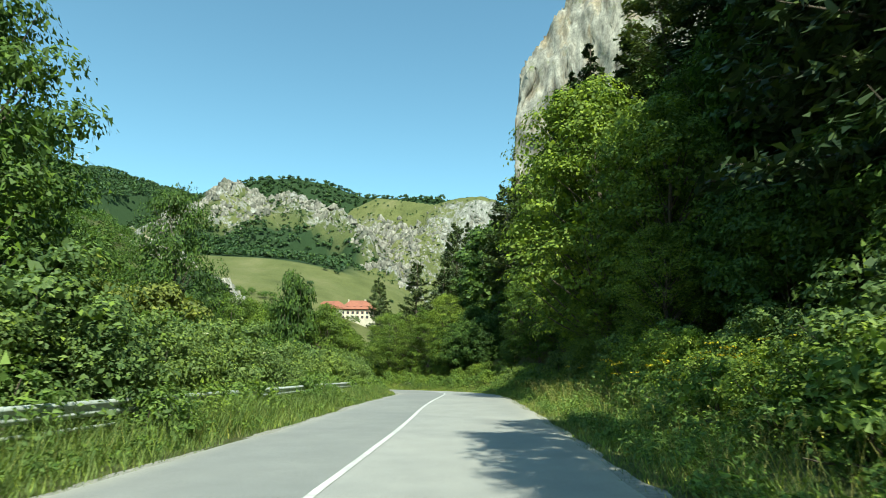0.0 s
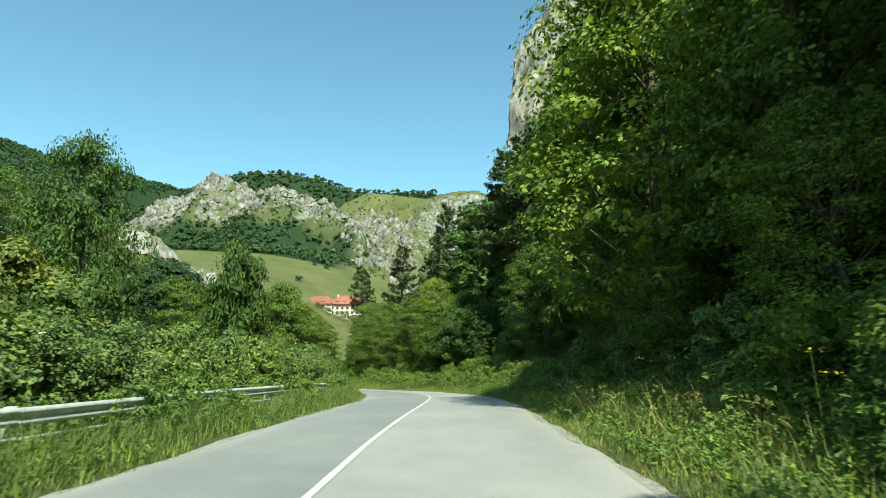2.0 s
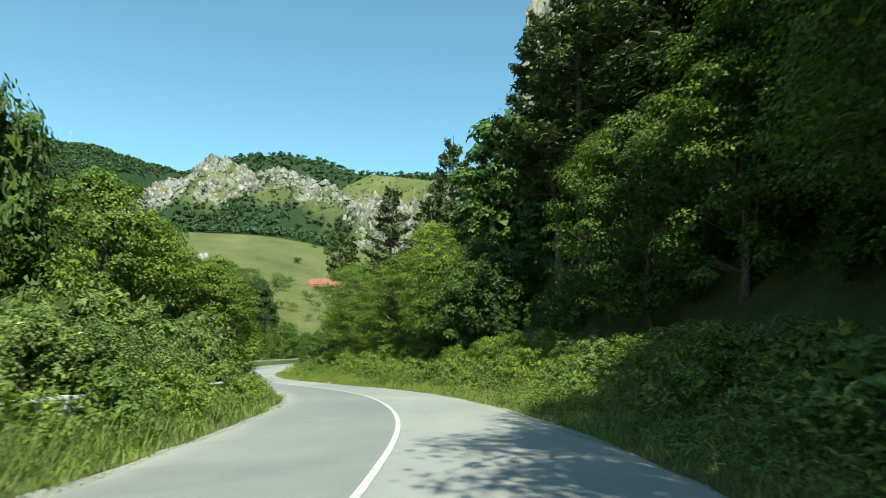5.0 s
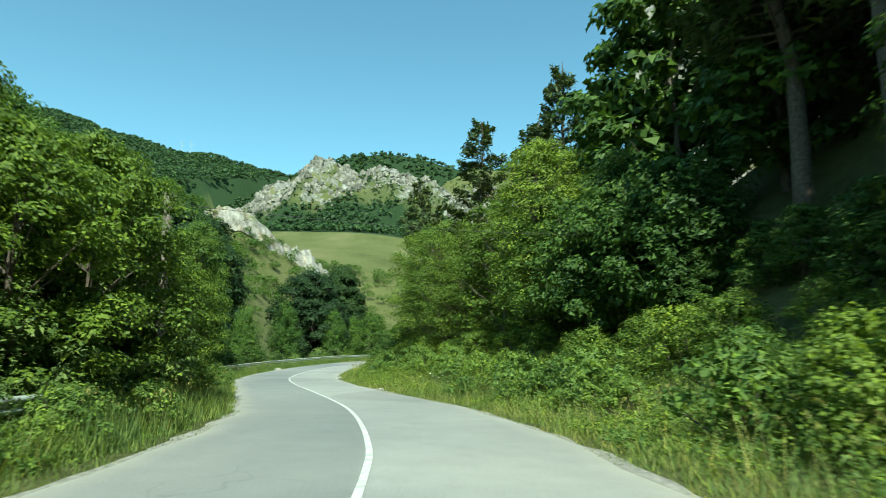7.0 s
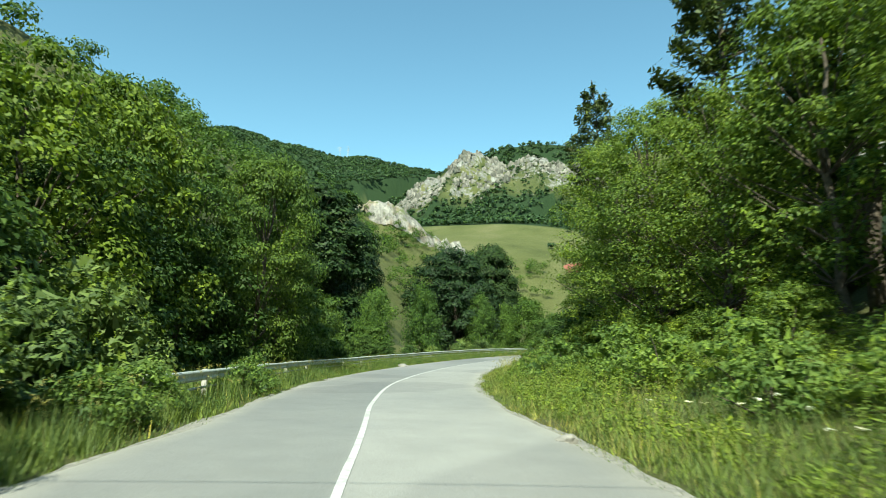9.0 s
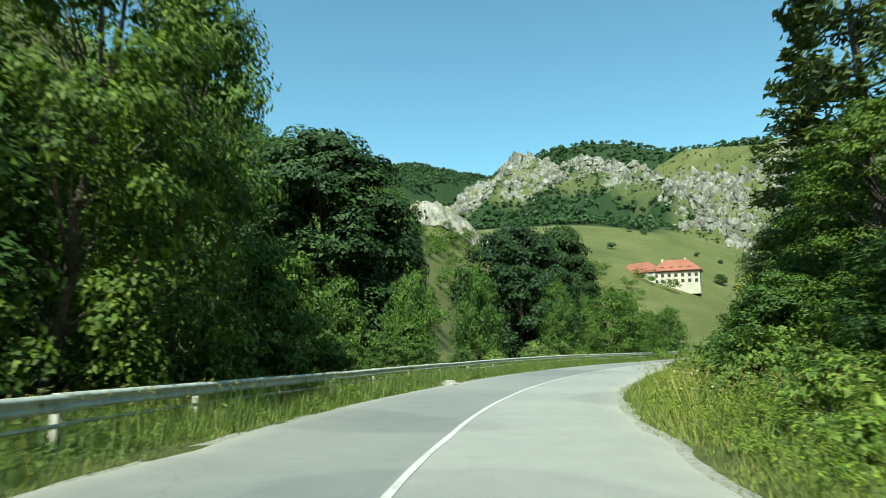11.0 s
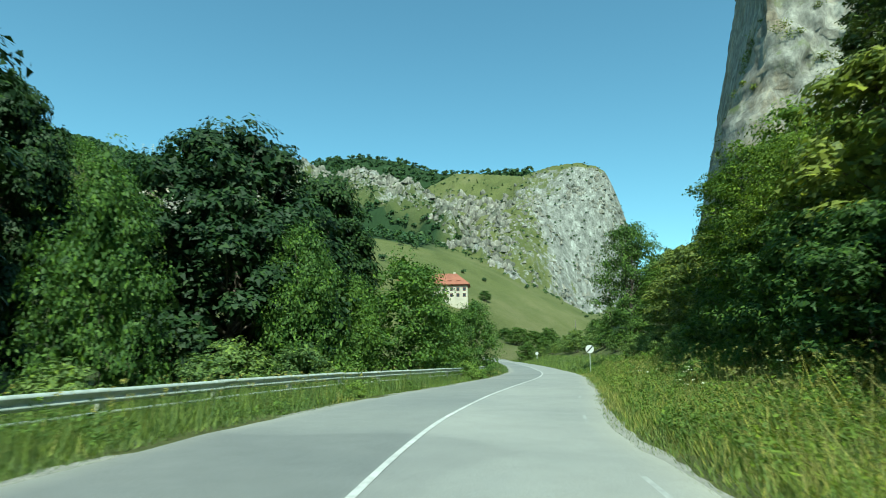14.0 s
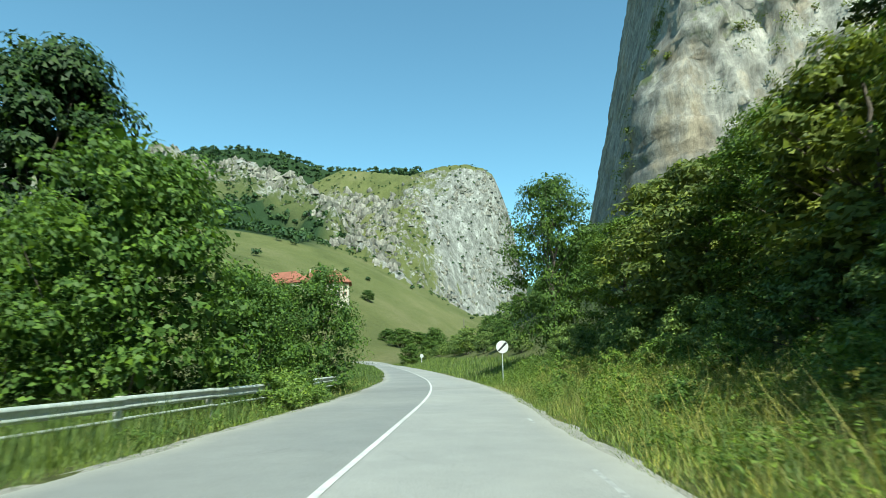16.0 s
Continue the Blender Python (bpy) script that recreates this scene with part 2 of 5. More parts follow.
def cliff_material(name, mossy):
    m, nt, p = nodes_of(name)
    geo = nt.nodes.new("ShaderNodeNewGeometry")
    mp = node(nt, "ShaderNodeMapping")
    mp.inputs["Scale"].default_value = (0.3, 0.3, 0.07)
    nt.links.new(geo.outputs["Position"], mp.inputs[0])
    n = node(nt, "ShaderNodeTexNoise", Scale=1.0, Detail=9, Roughness=0.68)
    nt.links.new(mp.outputs[0], n.inputs["Vector"])
    streak = ramp(nt, n.outputs[0], [(0.3, (0.1, 0.092, 0.078)), (0.45, (0.2, 0.19, 0.163)), (0.64, (0.38, 0.36, 0.31))])
    fine = ramp(nt, world_grain(nt, 0.8, 8, 0.7), [(0.25, (0.5, 0.5, 0.5)), (0.6, (1.1, 1.1, 1.1))])
    col = mixed(nt, 1.0, streak, fine, "MULTIPLY")
    if mossy:
        rust = ramp(nt, stretched_grain(nt, 0.11, 6, 0.65, 0.5), [(0.5, (1, 1, 1)), (0.62, (0.97, 0.84, 0.68))])
        col = mixed(nt, 1.0, col, rust, "MULTIPLY")
    if not mossy:
        each = ramp(nt, geo.outputs["Random Per Island"], [(0.0, (0.3, 0.33, 0.27)), (0.45, (0.62, 0.62, 0.59)), (1.0, (0.95, 0.94, 0.9))])
        col = mixed(nt, 1.0, col, each, "MULTIPLY")
    moss = ramp(nt, world_grain(nt, 0.12, 7, 0.7), [(0.56, (0, 0, 0)), (0.62, (1, 1, 1))])
    sep = nt.nodes.new("ShaderNodeSeparateXYZ")
    nt.links.new(geo.outputs["Normal"], sep.inputs[0])
    up = ramp(nt, sep.outputs[2], [(0.3, (0, 0, 0)), (0.55, (1, 1, 1))])
    lit = mixed(nt, 0.5, moss, up, "MULTIPLY")
    both = mixed(nt, 1.0, lit, ramp(nt, world_grain(nt, 0.35, 6), [(0.4, (0, 0, 0)), (0.5, (1, 1, 1))]), "MULTIPLY")
    if mossy:
        col = mixed(nt, both, col, (0.11, 0.13, 0.04))
    nt.links.new(col, p.inputs["Base Color"])
    p.inputs["Roughness"].default_value = 0.9
    bump(nt, p, n.outputs[0], 0.7, 0.8)
    return m


ASPHALT, TERRAIN, CLIFF, ROCK = asphalt_material(), terrain_material(), cliff_material("limestone_cliff", True), cliff_material("bare_limestone", False)

# ---- small helpers ----
rng = np.random.default_rng(7)


def mesh_from(name, verts, faces, materials=(), smooth=False, slots=None):
    me = bpy.data.meshes.new(name)
    verts = np.asarray(verts, dtype=np.float32)
    faces = np.asarray(faces, dtype=np.int32)
    k = faces.shape[1]
    me.vertices.add(len(verts))
    me.vertices.foreach_set("co", verts.ravel())
    me.loops.add(faces.size)
    me.loops.foreach_set("vertex_index", faces.ravel())
    me.polygons.add(len(faces))
    me.polygons.foreach_set("loop_start", np.arange(0, faces.size, k, dtype=np.int32))
    if smooth:
        me.polygons.foreach_set("use_smooth", np.ones(len(faces), dtype=bool))
    for m in materials:
        me.materials.append(m)
    if slots is not None:
        me.polygons.foreach_set("material_index", np.asarray(slots, dtype=np.int32))
    me.update(calc_edges=True)
    me.validate()
    return me


def part_mesh(name, me, parent, label=""):
    ob = new(name, me)
    ob.parent = parent
    return tagged(ob, label)


def part(name, bm, material, parent, label=""):
    me = bpy.data.meshes.new(name)
    bm.to_mesh(me)
    bm.free()
    me.materials.append(material)
    return part_mesh(name, me, parent, label)


def box_bm(x0, y0, z0, x1, y1, z1, bevel=0.0):
    bm = bmesh.new()
    bmesh.ops.create_cube(bm, size=1)
    for v in bm.verts:
        v.co = Vector((x0 + (v.co.x + 0.5) * (x1 - x0), y0 + (v.co.y + 0.5) * (y1 - y0), z0 + (v.co.z + 0.5) * (z1 - z0)))
    if bevel:
        bmesh.ops.bevel(bm, geom=bm.edges[:], offset=bevel, segments=1, affect="EDGES")
    return bm


def hashed(ix, iy, iz=0):
    h = (ix.astype(np.int64) * 374761393 + iy.astype(np.int64) * 668265263 + np.asarray(iz).astype(np.int64) * 2147483647) & 0xFFFFFFFF
    h = ((h ^ (h >> 13)) * 1274126177) & 0xFFFFFFFF
    return ((h ^ (h >> 16)) & 0xFFFF) / 65535.0


def vnoise(x, y):
    ix, iy = np.floor(x), np.floor(y)
    fx, fy = x - ix, y - iy
    fx, fy = fx * fx * (3 - 2 * fx), fy * fy * (3 - 2 * fy)
    a, b = hashed(ix, iy), hashed(ix + 1, iy)
    c, d = hashed(ix, iy + 1), hashed(ix + 1, iy + 1)
    return (a * (1 - fx) + b * fx) * (1 - fy) + (c * (1 - fx) + d * fx) * fy


def fbm(x, y, octaves=4, ridged=False):
    out, amp, total = 0.0, 1.0, 0.0
    for o in range(octaves):
        n = vnoise(x * 2 ** o + 17.3 * o, y * 2 ** o - 9.1 * o)
        if ridged:
            n = 1 - np.abs(2 * n - 1)
        out, total, amp = out + amp * n, total + amp, amp * 0.55
    return out / total


def smooth_step(a, b, x):
    u = np.clip((x - a) / (b - a), 0, 1)
    return u * u * (3 - 2 * u)


# ---- the road's line ----
ahead = [(-21.2, 150.0), (-20.0, 165.0), (-19.5, 180.0), (-19.6, 200.0), (-20.8, 230.0), (-23.5, 270.0), (-26.5, 305.0), (-34.0, 335.0), (-52.0, 362.0), (-85.0, 385.0)]
line = [(1.0, -60.0), (0.2, -20.0)] + [(x, y) for t, x, y, *_ in PATH] + ahead
LINE = np.array(line)
ROAD_Y = np.array([-60] + [p[2] for p in PATH] + [160, 200, 310, 350, 500, 720, 2000])
ROAD_Z = np.array([1.0] + [p[3] for p in PATH] + [-0.92, -0.9, 0.3, 2.3, 12, 30, 30]) - 1.3
dense = []
for i in range(len(LINE) - 1):
    p0, p1, p2, p3 = LINE[max(i - 1, 0)], LINE[i], LINE[i + 1], LINE[min(i + 2, len(LINE) - 1)]
    n = max(2, int(np.linalg.norm(p2 - p1)))
    for u in np.arange(n) / n:
        dense.append(0.5 * (2 * p1 + (p2 - p0) * u + (2 * p0 - 5 * p1 + 4 * p2 - p3) * u * u + (3 * p1 - p0 - 3 * p2 + p3) * u ** 3))
dense = np.array(dense + [LINE[-1]])
step = np.concatenate([[0], np.cumsum(np.linalg.norm(np.diff(dense, axis=0), axis=1))])
S0 = step[np.argmin(np.hypot(dense[:, 0], dense[:, 1]))]
ST = np.arange(0, step[-1], 1.0)
RX, RY = np.interp(ST, step, dense[:, 0]), np.interp(ST, step, dense[:, 1])
for _ in range(6):
    RX[1:-1], RY[1:-1] = (RX[:-2] + 2 * RX[1:-1] + RX[2:]) / 4, (RY[:-2] + 2 * RY[1:-1] + RY[2:]) / 4
TX, TY = np.gradient(RX), np.gradient(RY)
TL = np.hypot(TX, TY)
TX, TY = TX / TL, TY / TL
SS = ST - S0
# offsets from the driven line: left edge, centre line, right edge
EDGE_S = [-60, 7, 22, 33, 50, 60, 69, 77, 85, 101, 111, 122, 134, 150, 164, 200]
EDGE_L = [-4.5, -4.5, -4.2, -4.2, -4.4, -3.8, -3.6, -4.1, -4.1, -4.6, -4.9, -5.3, -5.6, -5.2, -5.1, -4.6]
EDGE_C = [-1.6, -1.6, -1.4, -1.1, -0.75, -0.46, -0.58, -0.92, -1.1, -0.8, -0.9, -1.2, -1.5, -1.5, -1.3, -0.9]
EDGE_R = [2.0, 2.0, 2.4, 2.7, 2.7, 3.0, 3.1, 2.5, 2.2, 2.9, 2.6, 2.4, 2.1, 2.2, 2.2, 2.4]


def road_z(y):
    return np.interp(y, ROAD_Y, ROAD_Z)


def place(s, off):
    """The point off metres to the right of the driven line, s metres on."""
    i = np.asarray(s, dtype=float) + S0
    x, y = np.interp(i, ST, RX), np.interp(i, ST, RY)
    tx, ty = np.interp(i, ST, TX), np.interp(i, ST, TY)
    return x + ty * off, y - tx * off


def road_coords(x, y):
    """Distance along and offset from the driven line, for arrays of points."""
    shape, x, y = x.shape, x.ravel(), y.ravel()
    s, off = np.empty(len(x)), np.empty(len(x))
    for a in range(0, len(x), 20000):
        dx, dy = x[a:a + 20000, None] - RX[None, ::2], y[a:a + 20000, None] - RY[None, ::2]
        k = np.argmin(dx * dx + dy * dy, axis=1)
        r = np.arange(len(k))
        s[a:a + 20000] = SS[::2][k] + dx[r, k] * TX[::2][k] + dy[r, k] * TY[::2][k]
        side = dx[r, k] * TY[::2][k] - dy[r, k] * TX[::2][k]
        off[a:a + 20000] = np.where(np.abs(side) > 1e-6, np.sign(side), 1) * np.maximum(np.abs(side), np.hypot(dx[r, k], dy[r, k]) * 0.999 - 1.0)
    return s.reshape(shape), off.reshape(shape)


# ---- the shape of the land ----
RIB = [(-470, 880, 190), (-367, 860, 232), (-323, 870, 264), (-286, 860, 252), (-257, 850, 233), (-214, 840, 238), (-187, 830, 227), (-140, 815, 210), (-109, 790, 178), (-89, 750, 147), (-64, 720, 114), (-46, 670, 84)]
BACK = [(-420, 1010, 286), (-307, 1000, 311), (-256, 1000, 312), (-198, 1000, 302), (-144, 1000, 281), (-100, 990, 275), (0, 960, 268)]
NOSE = [(-110, 960, 268), (-60, 930, 255), (-14, 900, 241), (22, 872, 244), (52, 862, 244), (74, 858, 240)]
FAR_LEFT = [(-1500, 1100, 520), (-950, 1050, 450), (-810, 1050, 402), (-664, 1050, 352), (-572, 1050, 334), (-439, 1050, 295), (-360, 990, 235)]
NEAR_LEFT = [(-150, -300, 70), (-120, -60, 58), (-115, 100, 56), (-126, 170, 57), (-150, 208, 64), (-166, 250, 68), (-182, 320, 76), (-189, 363, 74), (-174, 376, 71), (-160, 393, 60), (-148, 408, 52), (-131, 431, 38), (-100, 455, 31)]
RIGHT = [(140, -400, 90), (112, -100, 78), (104, 100, 74), (96, 180, 72), (90, 235, 70), (85, 300, 66), (90, 400, 40), (140, 700, 60)]


def ridge(x, y, crest, slope):
    """Height of a ridge with that crest, falling off with the distance from it; also the distance along it."""
    best, h = np.full(x.shape, 1e9), np.zeros(x.shape)
    for (ax, ay, az), (bx, by, bz) in zip(crest[:-1], crest[1:]):
        lx, ly = bx - ax, by - ay
        u = np.clip(((x - ax) * lx + (y - ay) * ly) / (lx * lx + ly * ly), 0, 1)
        d = np.hypot(x - ax - u * lx, y - ay - u * ly)
        near = d < best
        best, h = np.where(near, d, best), np.where(near, az + (bz - az) * u, h)
    return h - slope * best, best


def land(x, y):
    """Ground height, share of bare rock and share of wood at arrays of points."""
    x, y = np.asarray(x, dtype=float), np.asarray(y, dtype=float)
    s, off = road_coords(x, y)
    zr = road_z(y)
    # meadow that climbs away from the valley floor
    floor = np.interp(y, [-500, 120, 250, 330, 450, 560, 600, 680, 720, 900, 2500], [-1, -3, -3.0, 0, 16, 47, 62, 80, 84, 95, 140])
    west = np.clip(-32 - x, 0, None)
    lift = smooth_step(330, 470, y)
    meadow = floor + lift * 46 * np.tanh(west * 0.5 / 46) - lift * 0.55 * np.clip(x + 32, 0, 75)
    meadow = meadow + 1.5 * (fbm(x / 35, y / 35) - 0.5) * lift
    h, rock, wood = meadow, np.zeros(x.shape), np.zeros(x.shape)
    crag = fbm(x / 42, y / 42, 5, True)
    crag2 = fbm(x / 16 + 40, y / 16, 4, True)
    wide = fbm(x / 90 + 5, y / 90, 4)

    def raise_to(h, rock, wood, r, bare, trees, soft=3.0):
        top = r > h
        return np.maximum(h, r), np.where(top, bare, rock), np.where(top, trees, wood)

    r, d = ridge(x, y, FAR_LEFT, 0.42)
    h, rock, wood = raise_to(h, rock, wood, r + 22 * (wide - 0.5), 0.05 + 0 * d, 0.95 + 0 * d)
    r, d = ridge(x, y, BACK, 1.15)
    h, rock, wood = raise_to(h, rock, wood, r + 10 * (wide - 0.5), 0.1 + 0 * d, 0.95 + 0 * d)
    r, d = ridge(x, y, NOSE, 0.8)
    r = r - np.interp(x, [-60, -7, 29, 60, 80, 105], [0.05, 0.2, 0.72, 1.2, 1.7, 2.4]) * np.clip(d - 14, 0, None)
    east = np.clip(x - 56, 0, None)
    r = r - east * 0.1 - 3.0 * np.clip(east - 50, 0, None) + (crag - 0.5) * np.clip(d - 8, 0, 30) * 0.6 + (crag2 - 0.6) * 0.3 * np.clip(d - 12, 0, 30)
    bare = 0.14 + 0.24 * smooth_step(16, 70, d) + 0.2 * (crag2 - 0.5) + 0.42 * smooth_step(-34, 46, x + 0.25 * (y - 860) + 46 * (crag - 0.55)) * smooth_step(4, 16, d)
    h, rock, wood = raise_to(h, rock, wood, r, bare, 0.05 * smooth_step(20, 90, d))
    r, d = ridge(x, y, RIB, 0.78)
    knobs = fbm(x / 26 + 3, y / 26 + 9, 3)
    bare = 0.50 + 0.5 * (knobs - 0.5) - 0.06 * smooth_step(70, 150, d) - 0.10 * smooth_step(0.5, 0.65, wide)
    h, rock, wood = raise_to(h, rock, wood, r + (crag - 0.62) * 24 * smooth_step(120, 30, d) + (crag2 - 0.6) * 13 + (knobs - 0.5) * 22 * smooth_step(110, 20, d), bare, 0.1 + 0.25 * smooth_step(0.52, 0.4, knobs))
    r, d = ridge(x, y, NEAR_LEFT, 0.98)
    h, rock, wood = raise_to(h, rock, wood, r + 6 * (wide - 0.5), 0.1 + 0.25 * smooth_step(14, 4, d), 0.1 + 0.4 * smooth_step(0.45, 0.62, wide))
    r, d = ridge(x, y, RIGHT, 0.7)
    h, rock, wood = raise_to(h, rock, wood, r + 5 * (wide - 0.5), 0.15 + 0 * d, 0.9 + 0 * d)
    # band of wood above the meadow
    band = smooth_step(592, 612, y + 0.1 * (x + 150)) * smooth_step(800, 735, y) * smooth_step(-75, -125, x)
    wood = np.maximum(wood, band)
    rock = rock * (1 - 0.75 * band)
    # the road bed, its verges and the drop to the stream
    sl, sr = np.interp(s, EDGE_S, EDGE_L), np.interp(s, EDGE_S, EDGE_R)
    left, right = sl - off, off - sr
    stream = zr - 0.06 - 3.2 * smooth_step(2.2, 9, left) + 0.25 * (fbm(x / 3, y / 3) - 0.5)
    wl = smooth_step(6, 30, left)
    side_l = np.where(left > 0, stream * (1 - wl) + np.maximum(h, stream) * wl, zr)
    bank = zr - 0.05 + 0.5 * smooth_step(1.5, 4, right) + 0.35 * np.clip(right - 3.5, 0, 6) + 0.25 * (fbm(x / 3, y / 3) - 0.5) * smooth_step(0.3, 2, right)
    wr = smooth_step(4, 16, right)
    side_r = bank * (1 - wr) + np.maximum(h, bank) * wr
    bed = zr - 0.05
    fade = smooth_step(340, 420, s)
    near = np.where(left > 0.0, side_l, np.where(right > 0, side_r, bed))
    h = np.where((left > 60) | (right > 60), h, near * (1 - fade) + h * fade)
    calm = smooth_step(25, 8, np.maximum(left, right))
    return h, rock * (1 - calm), wood * (1 - calm)


def ground_at(x, y):
    return float(land(np.array([x]), np.array([y]))[0][0])


def spread(*ranges):
    return np.unique(np.concatenate([np.arange(a, b, d) for a, b, d in ranges]))


gx = spread((-3200, -1200, 200), (-1200, -480, 24), (-480, -110, 5), (-110, -44, 3.5), (-44, 14, 1.0), (14, 60, 4), (60, 130, 5), (130, 400, 30), (400, 3201, 200))
gy = spread((-1500, -200, 130), (-200, -24, 12), (-24, 200, 1.4), (200, 340, 3), (340, 640, 6), (640, 1010, 4.6), (1010, 1120, 10), (1120, 4000, 160))
GX, GY = np.meshgrid(gx, gy)
GZ, GROCK, GWOOD = land(GX, GY)
idx = np.arange(GX.size).reshape(GX.shape)
quads = np.stack([idx[:-1, :-1], idx[:-1, 1:], idx[1:, 1:], idx[1:, :-1]], -1).reshape(-1, 4)
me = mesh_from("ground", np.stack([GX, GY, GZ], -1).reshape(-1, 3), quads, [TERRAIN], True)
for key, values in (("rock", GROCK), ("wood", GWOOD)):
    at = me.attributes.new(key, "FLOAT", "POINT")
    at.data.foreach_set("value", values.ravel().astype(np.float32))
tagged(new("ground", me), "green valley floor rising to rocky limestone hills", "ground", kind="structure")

# ---- road ----
rs = np.arange(-30, 345, 1.0)
ragged = lambda k: 0.28 * (fbm(rs / 2.2 + 60 * k, rs * 0 + 3.7, 4) - 0.5) * 2
ol = np.interp(rs, EDGE_S, EDGE_L) + ragged(1)
orr = np.interp(rs, EDGE_S, EDGE_R) + ragged(2)
oc = np.interp(rs, EDGE_S, EDGE_C)
cols = []
lanes = [0.0, 0.04, 0.09, 0.2, 0.32, 0.44, 0.47, 0.6, 0.75, 0.9, 0.96, 1.0]
for f in lanes:
    o = ol + (oc - ol) * (f / 0.455) if f < 0.455 else oc + (orr - oc) * ((f - 0.455) / 0.545)
    x, y = place(rs, o)
    crown = 0.03 * (1 - (2 * abs(f - 0.455)) ** 2) - (0.05 if f in (0.0, 1.0) else 0)
    cols.append(np.stack([x, y, road_z(y) + crown], -1))
rv = np.stack(cols, 1)
ri = np.arange(rv.shape[0] * rv.shape[1]).reshape(rv.shape[:2])
rq = np.stack([ri[:-1, :-1], ri[:-1, 1:], ri[1:, 1:], ri[1:, :-1]], -1).reshape(-1, 4)
me = mesh_from("road", rv.reshape(-1, 3), rq, [ASPHALT], True)
at = me.attributes.new("lane", "FLOAT", "POINT")
at.data.foreach_set("value", np.tile(np.array(lanes, dtype=np.float32), len(rs)))
road = tagged(new("road", me), "pale worn two-lane asphalt road winding through the valley", "road", kind="structure")


def paint_strip(name, s0, s1, off, width, label, lift=0.014, mat=None):
    ps = np.linspace(s0, s1, max(2, int((s1 - s0) / 0.8) + 1))
    rows = []
    for k in (-0.5, 0.5):
        x, y = place(ps, off(ps) + k * width * (1 + 0.25 * (fbm(ps * 1.7 + 9 * k, ps * 0 + 1, 3) - 0.5)))
        rows.append(np.stack([x, y, road_z(y) + lift], -1))
    v = np.stack(rows, 1).reshape(-1, 3)
    i = np.arange(len(ps) - 1) * 2
    q = np.stack([i, i + 1, i + 3, i + 2], -1)
    return tagged(new(name, mesh_from(name, v, q, [mat or PAINT_WORN])), label, "road marking", kind="structure")


paint_strip("centre_line", -30, 340, lambda s: np.interp(s, EDGE_S, EDGE_C), 0.1, "solid white painted centre line on the asphalt", 0.037, PAINT_WHITE)
for s in np.arange(112, 172, 7.5):
    ln = 1.0 + 1.1 * vnoise(np.array([s]), np.array([2.0]))[0]
    paint_strip("edge_line", s, s + ln, lambda q: np.interp(q, EDGE_S, EDGE_R) - 0.62, 0.07, "worn white edge dash at the crumbling road edge", 0.007)
for s in (126.0, 137.0, 149.0):
    paint_strip("edge_line", s, s + 1.8, lambda q: np.interp(q, EDGE_S, EDGE_L) + 0.62, 0.1, "worn white edge dash beside the grass verge", 0.009)


def shoulder(name, edge, sign, label):
    """Pale gravel and dust between asphalt and grass, of uneven width."""
    gs = np.arange(-30, 260, 0.35)
    e = np.interp(gs, EDGE_S, edge)
    out = 0.02 + 0.5 * np.clip(fbm(gs / 2.6 + 7 * sign, gs * 0 + 0.5, 4) - 0.36, 0, 1) + 0.6 * np.clip(fbm(gs / 0.9, gs * 0 + 2.5 * sign, 3) - 0.45, 0, 1)
    rows = []
    for k, f in enumerate((-0.55, 0.0, 0.6, 1.0)):
        x, y = place(gs, e + sign * (out * f if f > 0 else f))
        rows.append(np.stack([x, y, road_z(y) + (-0.04, -0.034, -0.03, -0.1)[k]], -1))
    v = np.stack(rows, 1)
    i = np.arange(v.shape[0] * v.shape[1]).reshape(v.shape[:2])
    q = np.stack([i[:-1, :-1], i[:-1, 1:], i[1:, 1:], i[1:, :-1]], -1).reshape(-1, 4)
    return tagged(new(name, mesh_from(name, v.reshape(-1, 3), q if sign > 0 else q[:, ::-1], [GRAVEL], True)), label, "shoulder", kind="structure")


shoulder("shoulder_east", EDGE_R, 1, "pale sandy gravel edge between asphalt and grass")
shoulder("shoulder_west", EDGE_L, -1, "pale sandy gravel edge between asphalt and grass")

# ---- plants ----


def unit(v):
    return v / np.maximum(np.linalg.norm(v, axis=-1, keepdims=True), 1e-6)


def ball(r, n):
    return unit(r.normal(size=(n, 3))) * r.random((n, 1)) ** 0.45


def dome(r, n, flat=0.7):
    """Spots on the upper shell of a clump of leaves, and the way each leaf faces."""
    d = unit(r.normal(size=(n, 3)))
    d[:, 2] = np.where(r.random(n) < 0.8, np.abs(d[:, 2]), d[:, 2])
    p = d * (r.random((n, 1)) ** 0.28) * np.array([1, 1, flat])
    return p, d * 0.9 + np.array([0, 0, 0.35]) + r.normal(scale=0.38, size=(n, 3))


def leaves(centres, facing, size, r, slim=0.55, fold=0.18):
    """Verts and quads of one small folded leaf at each centre, facing that way."""
    n = len(centres)
    facing = unit(facing)
    side = unit(np.cross(facing, r.normal(size=(n, 3))))
    along = np.cross(facing, side)
    size = np.broadcast_to(size, (n,))[:, None]
    a = centres - along * size * 0.5
    b = centres + side * size * slim * 0.5 + facing * size * fold * 0.5
    c = centres + along * size * 0.5 - facing * size * fold * 0.4
    d = centres - side * size * slim * 0.5 + facing * size * fold * 0.5
    v = np.stack([a, b, c, d], 1).reshape(-1, 3)
    return v, np.arange(4 * n).reshape(n, 4)


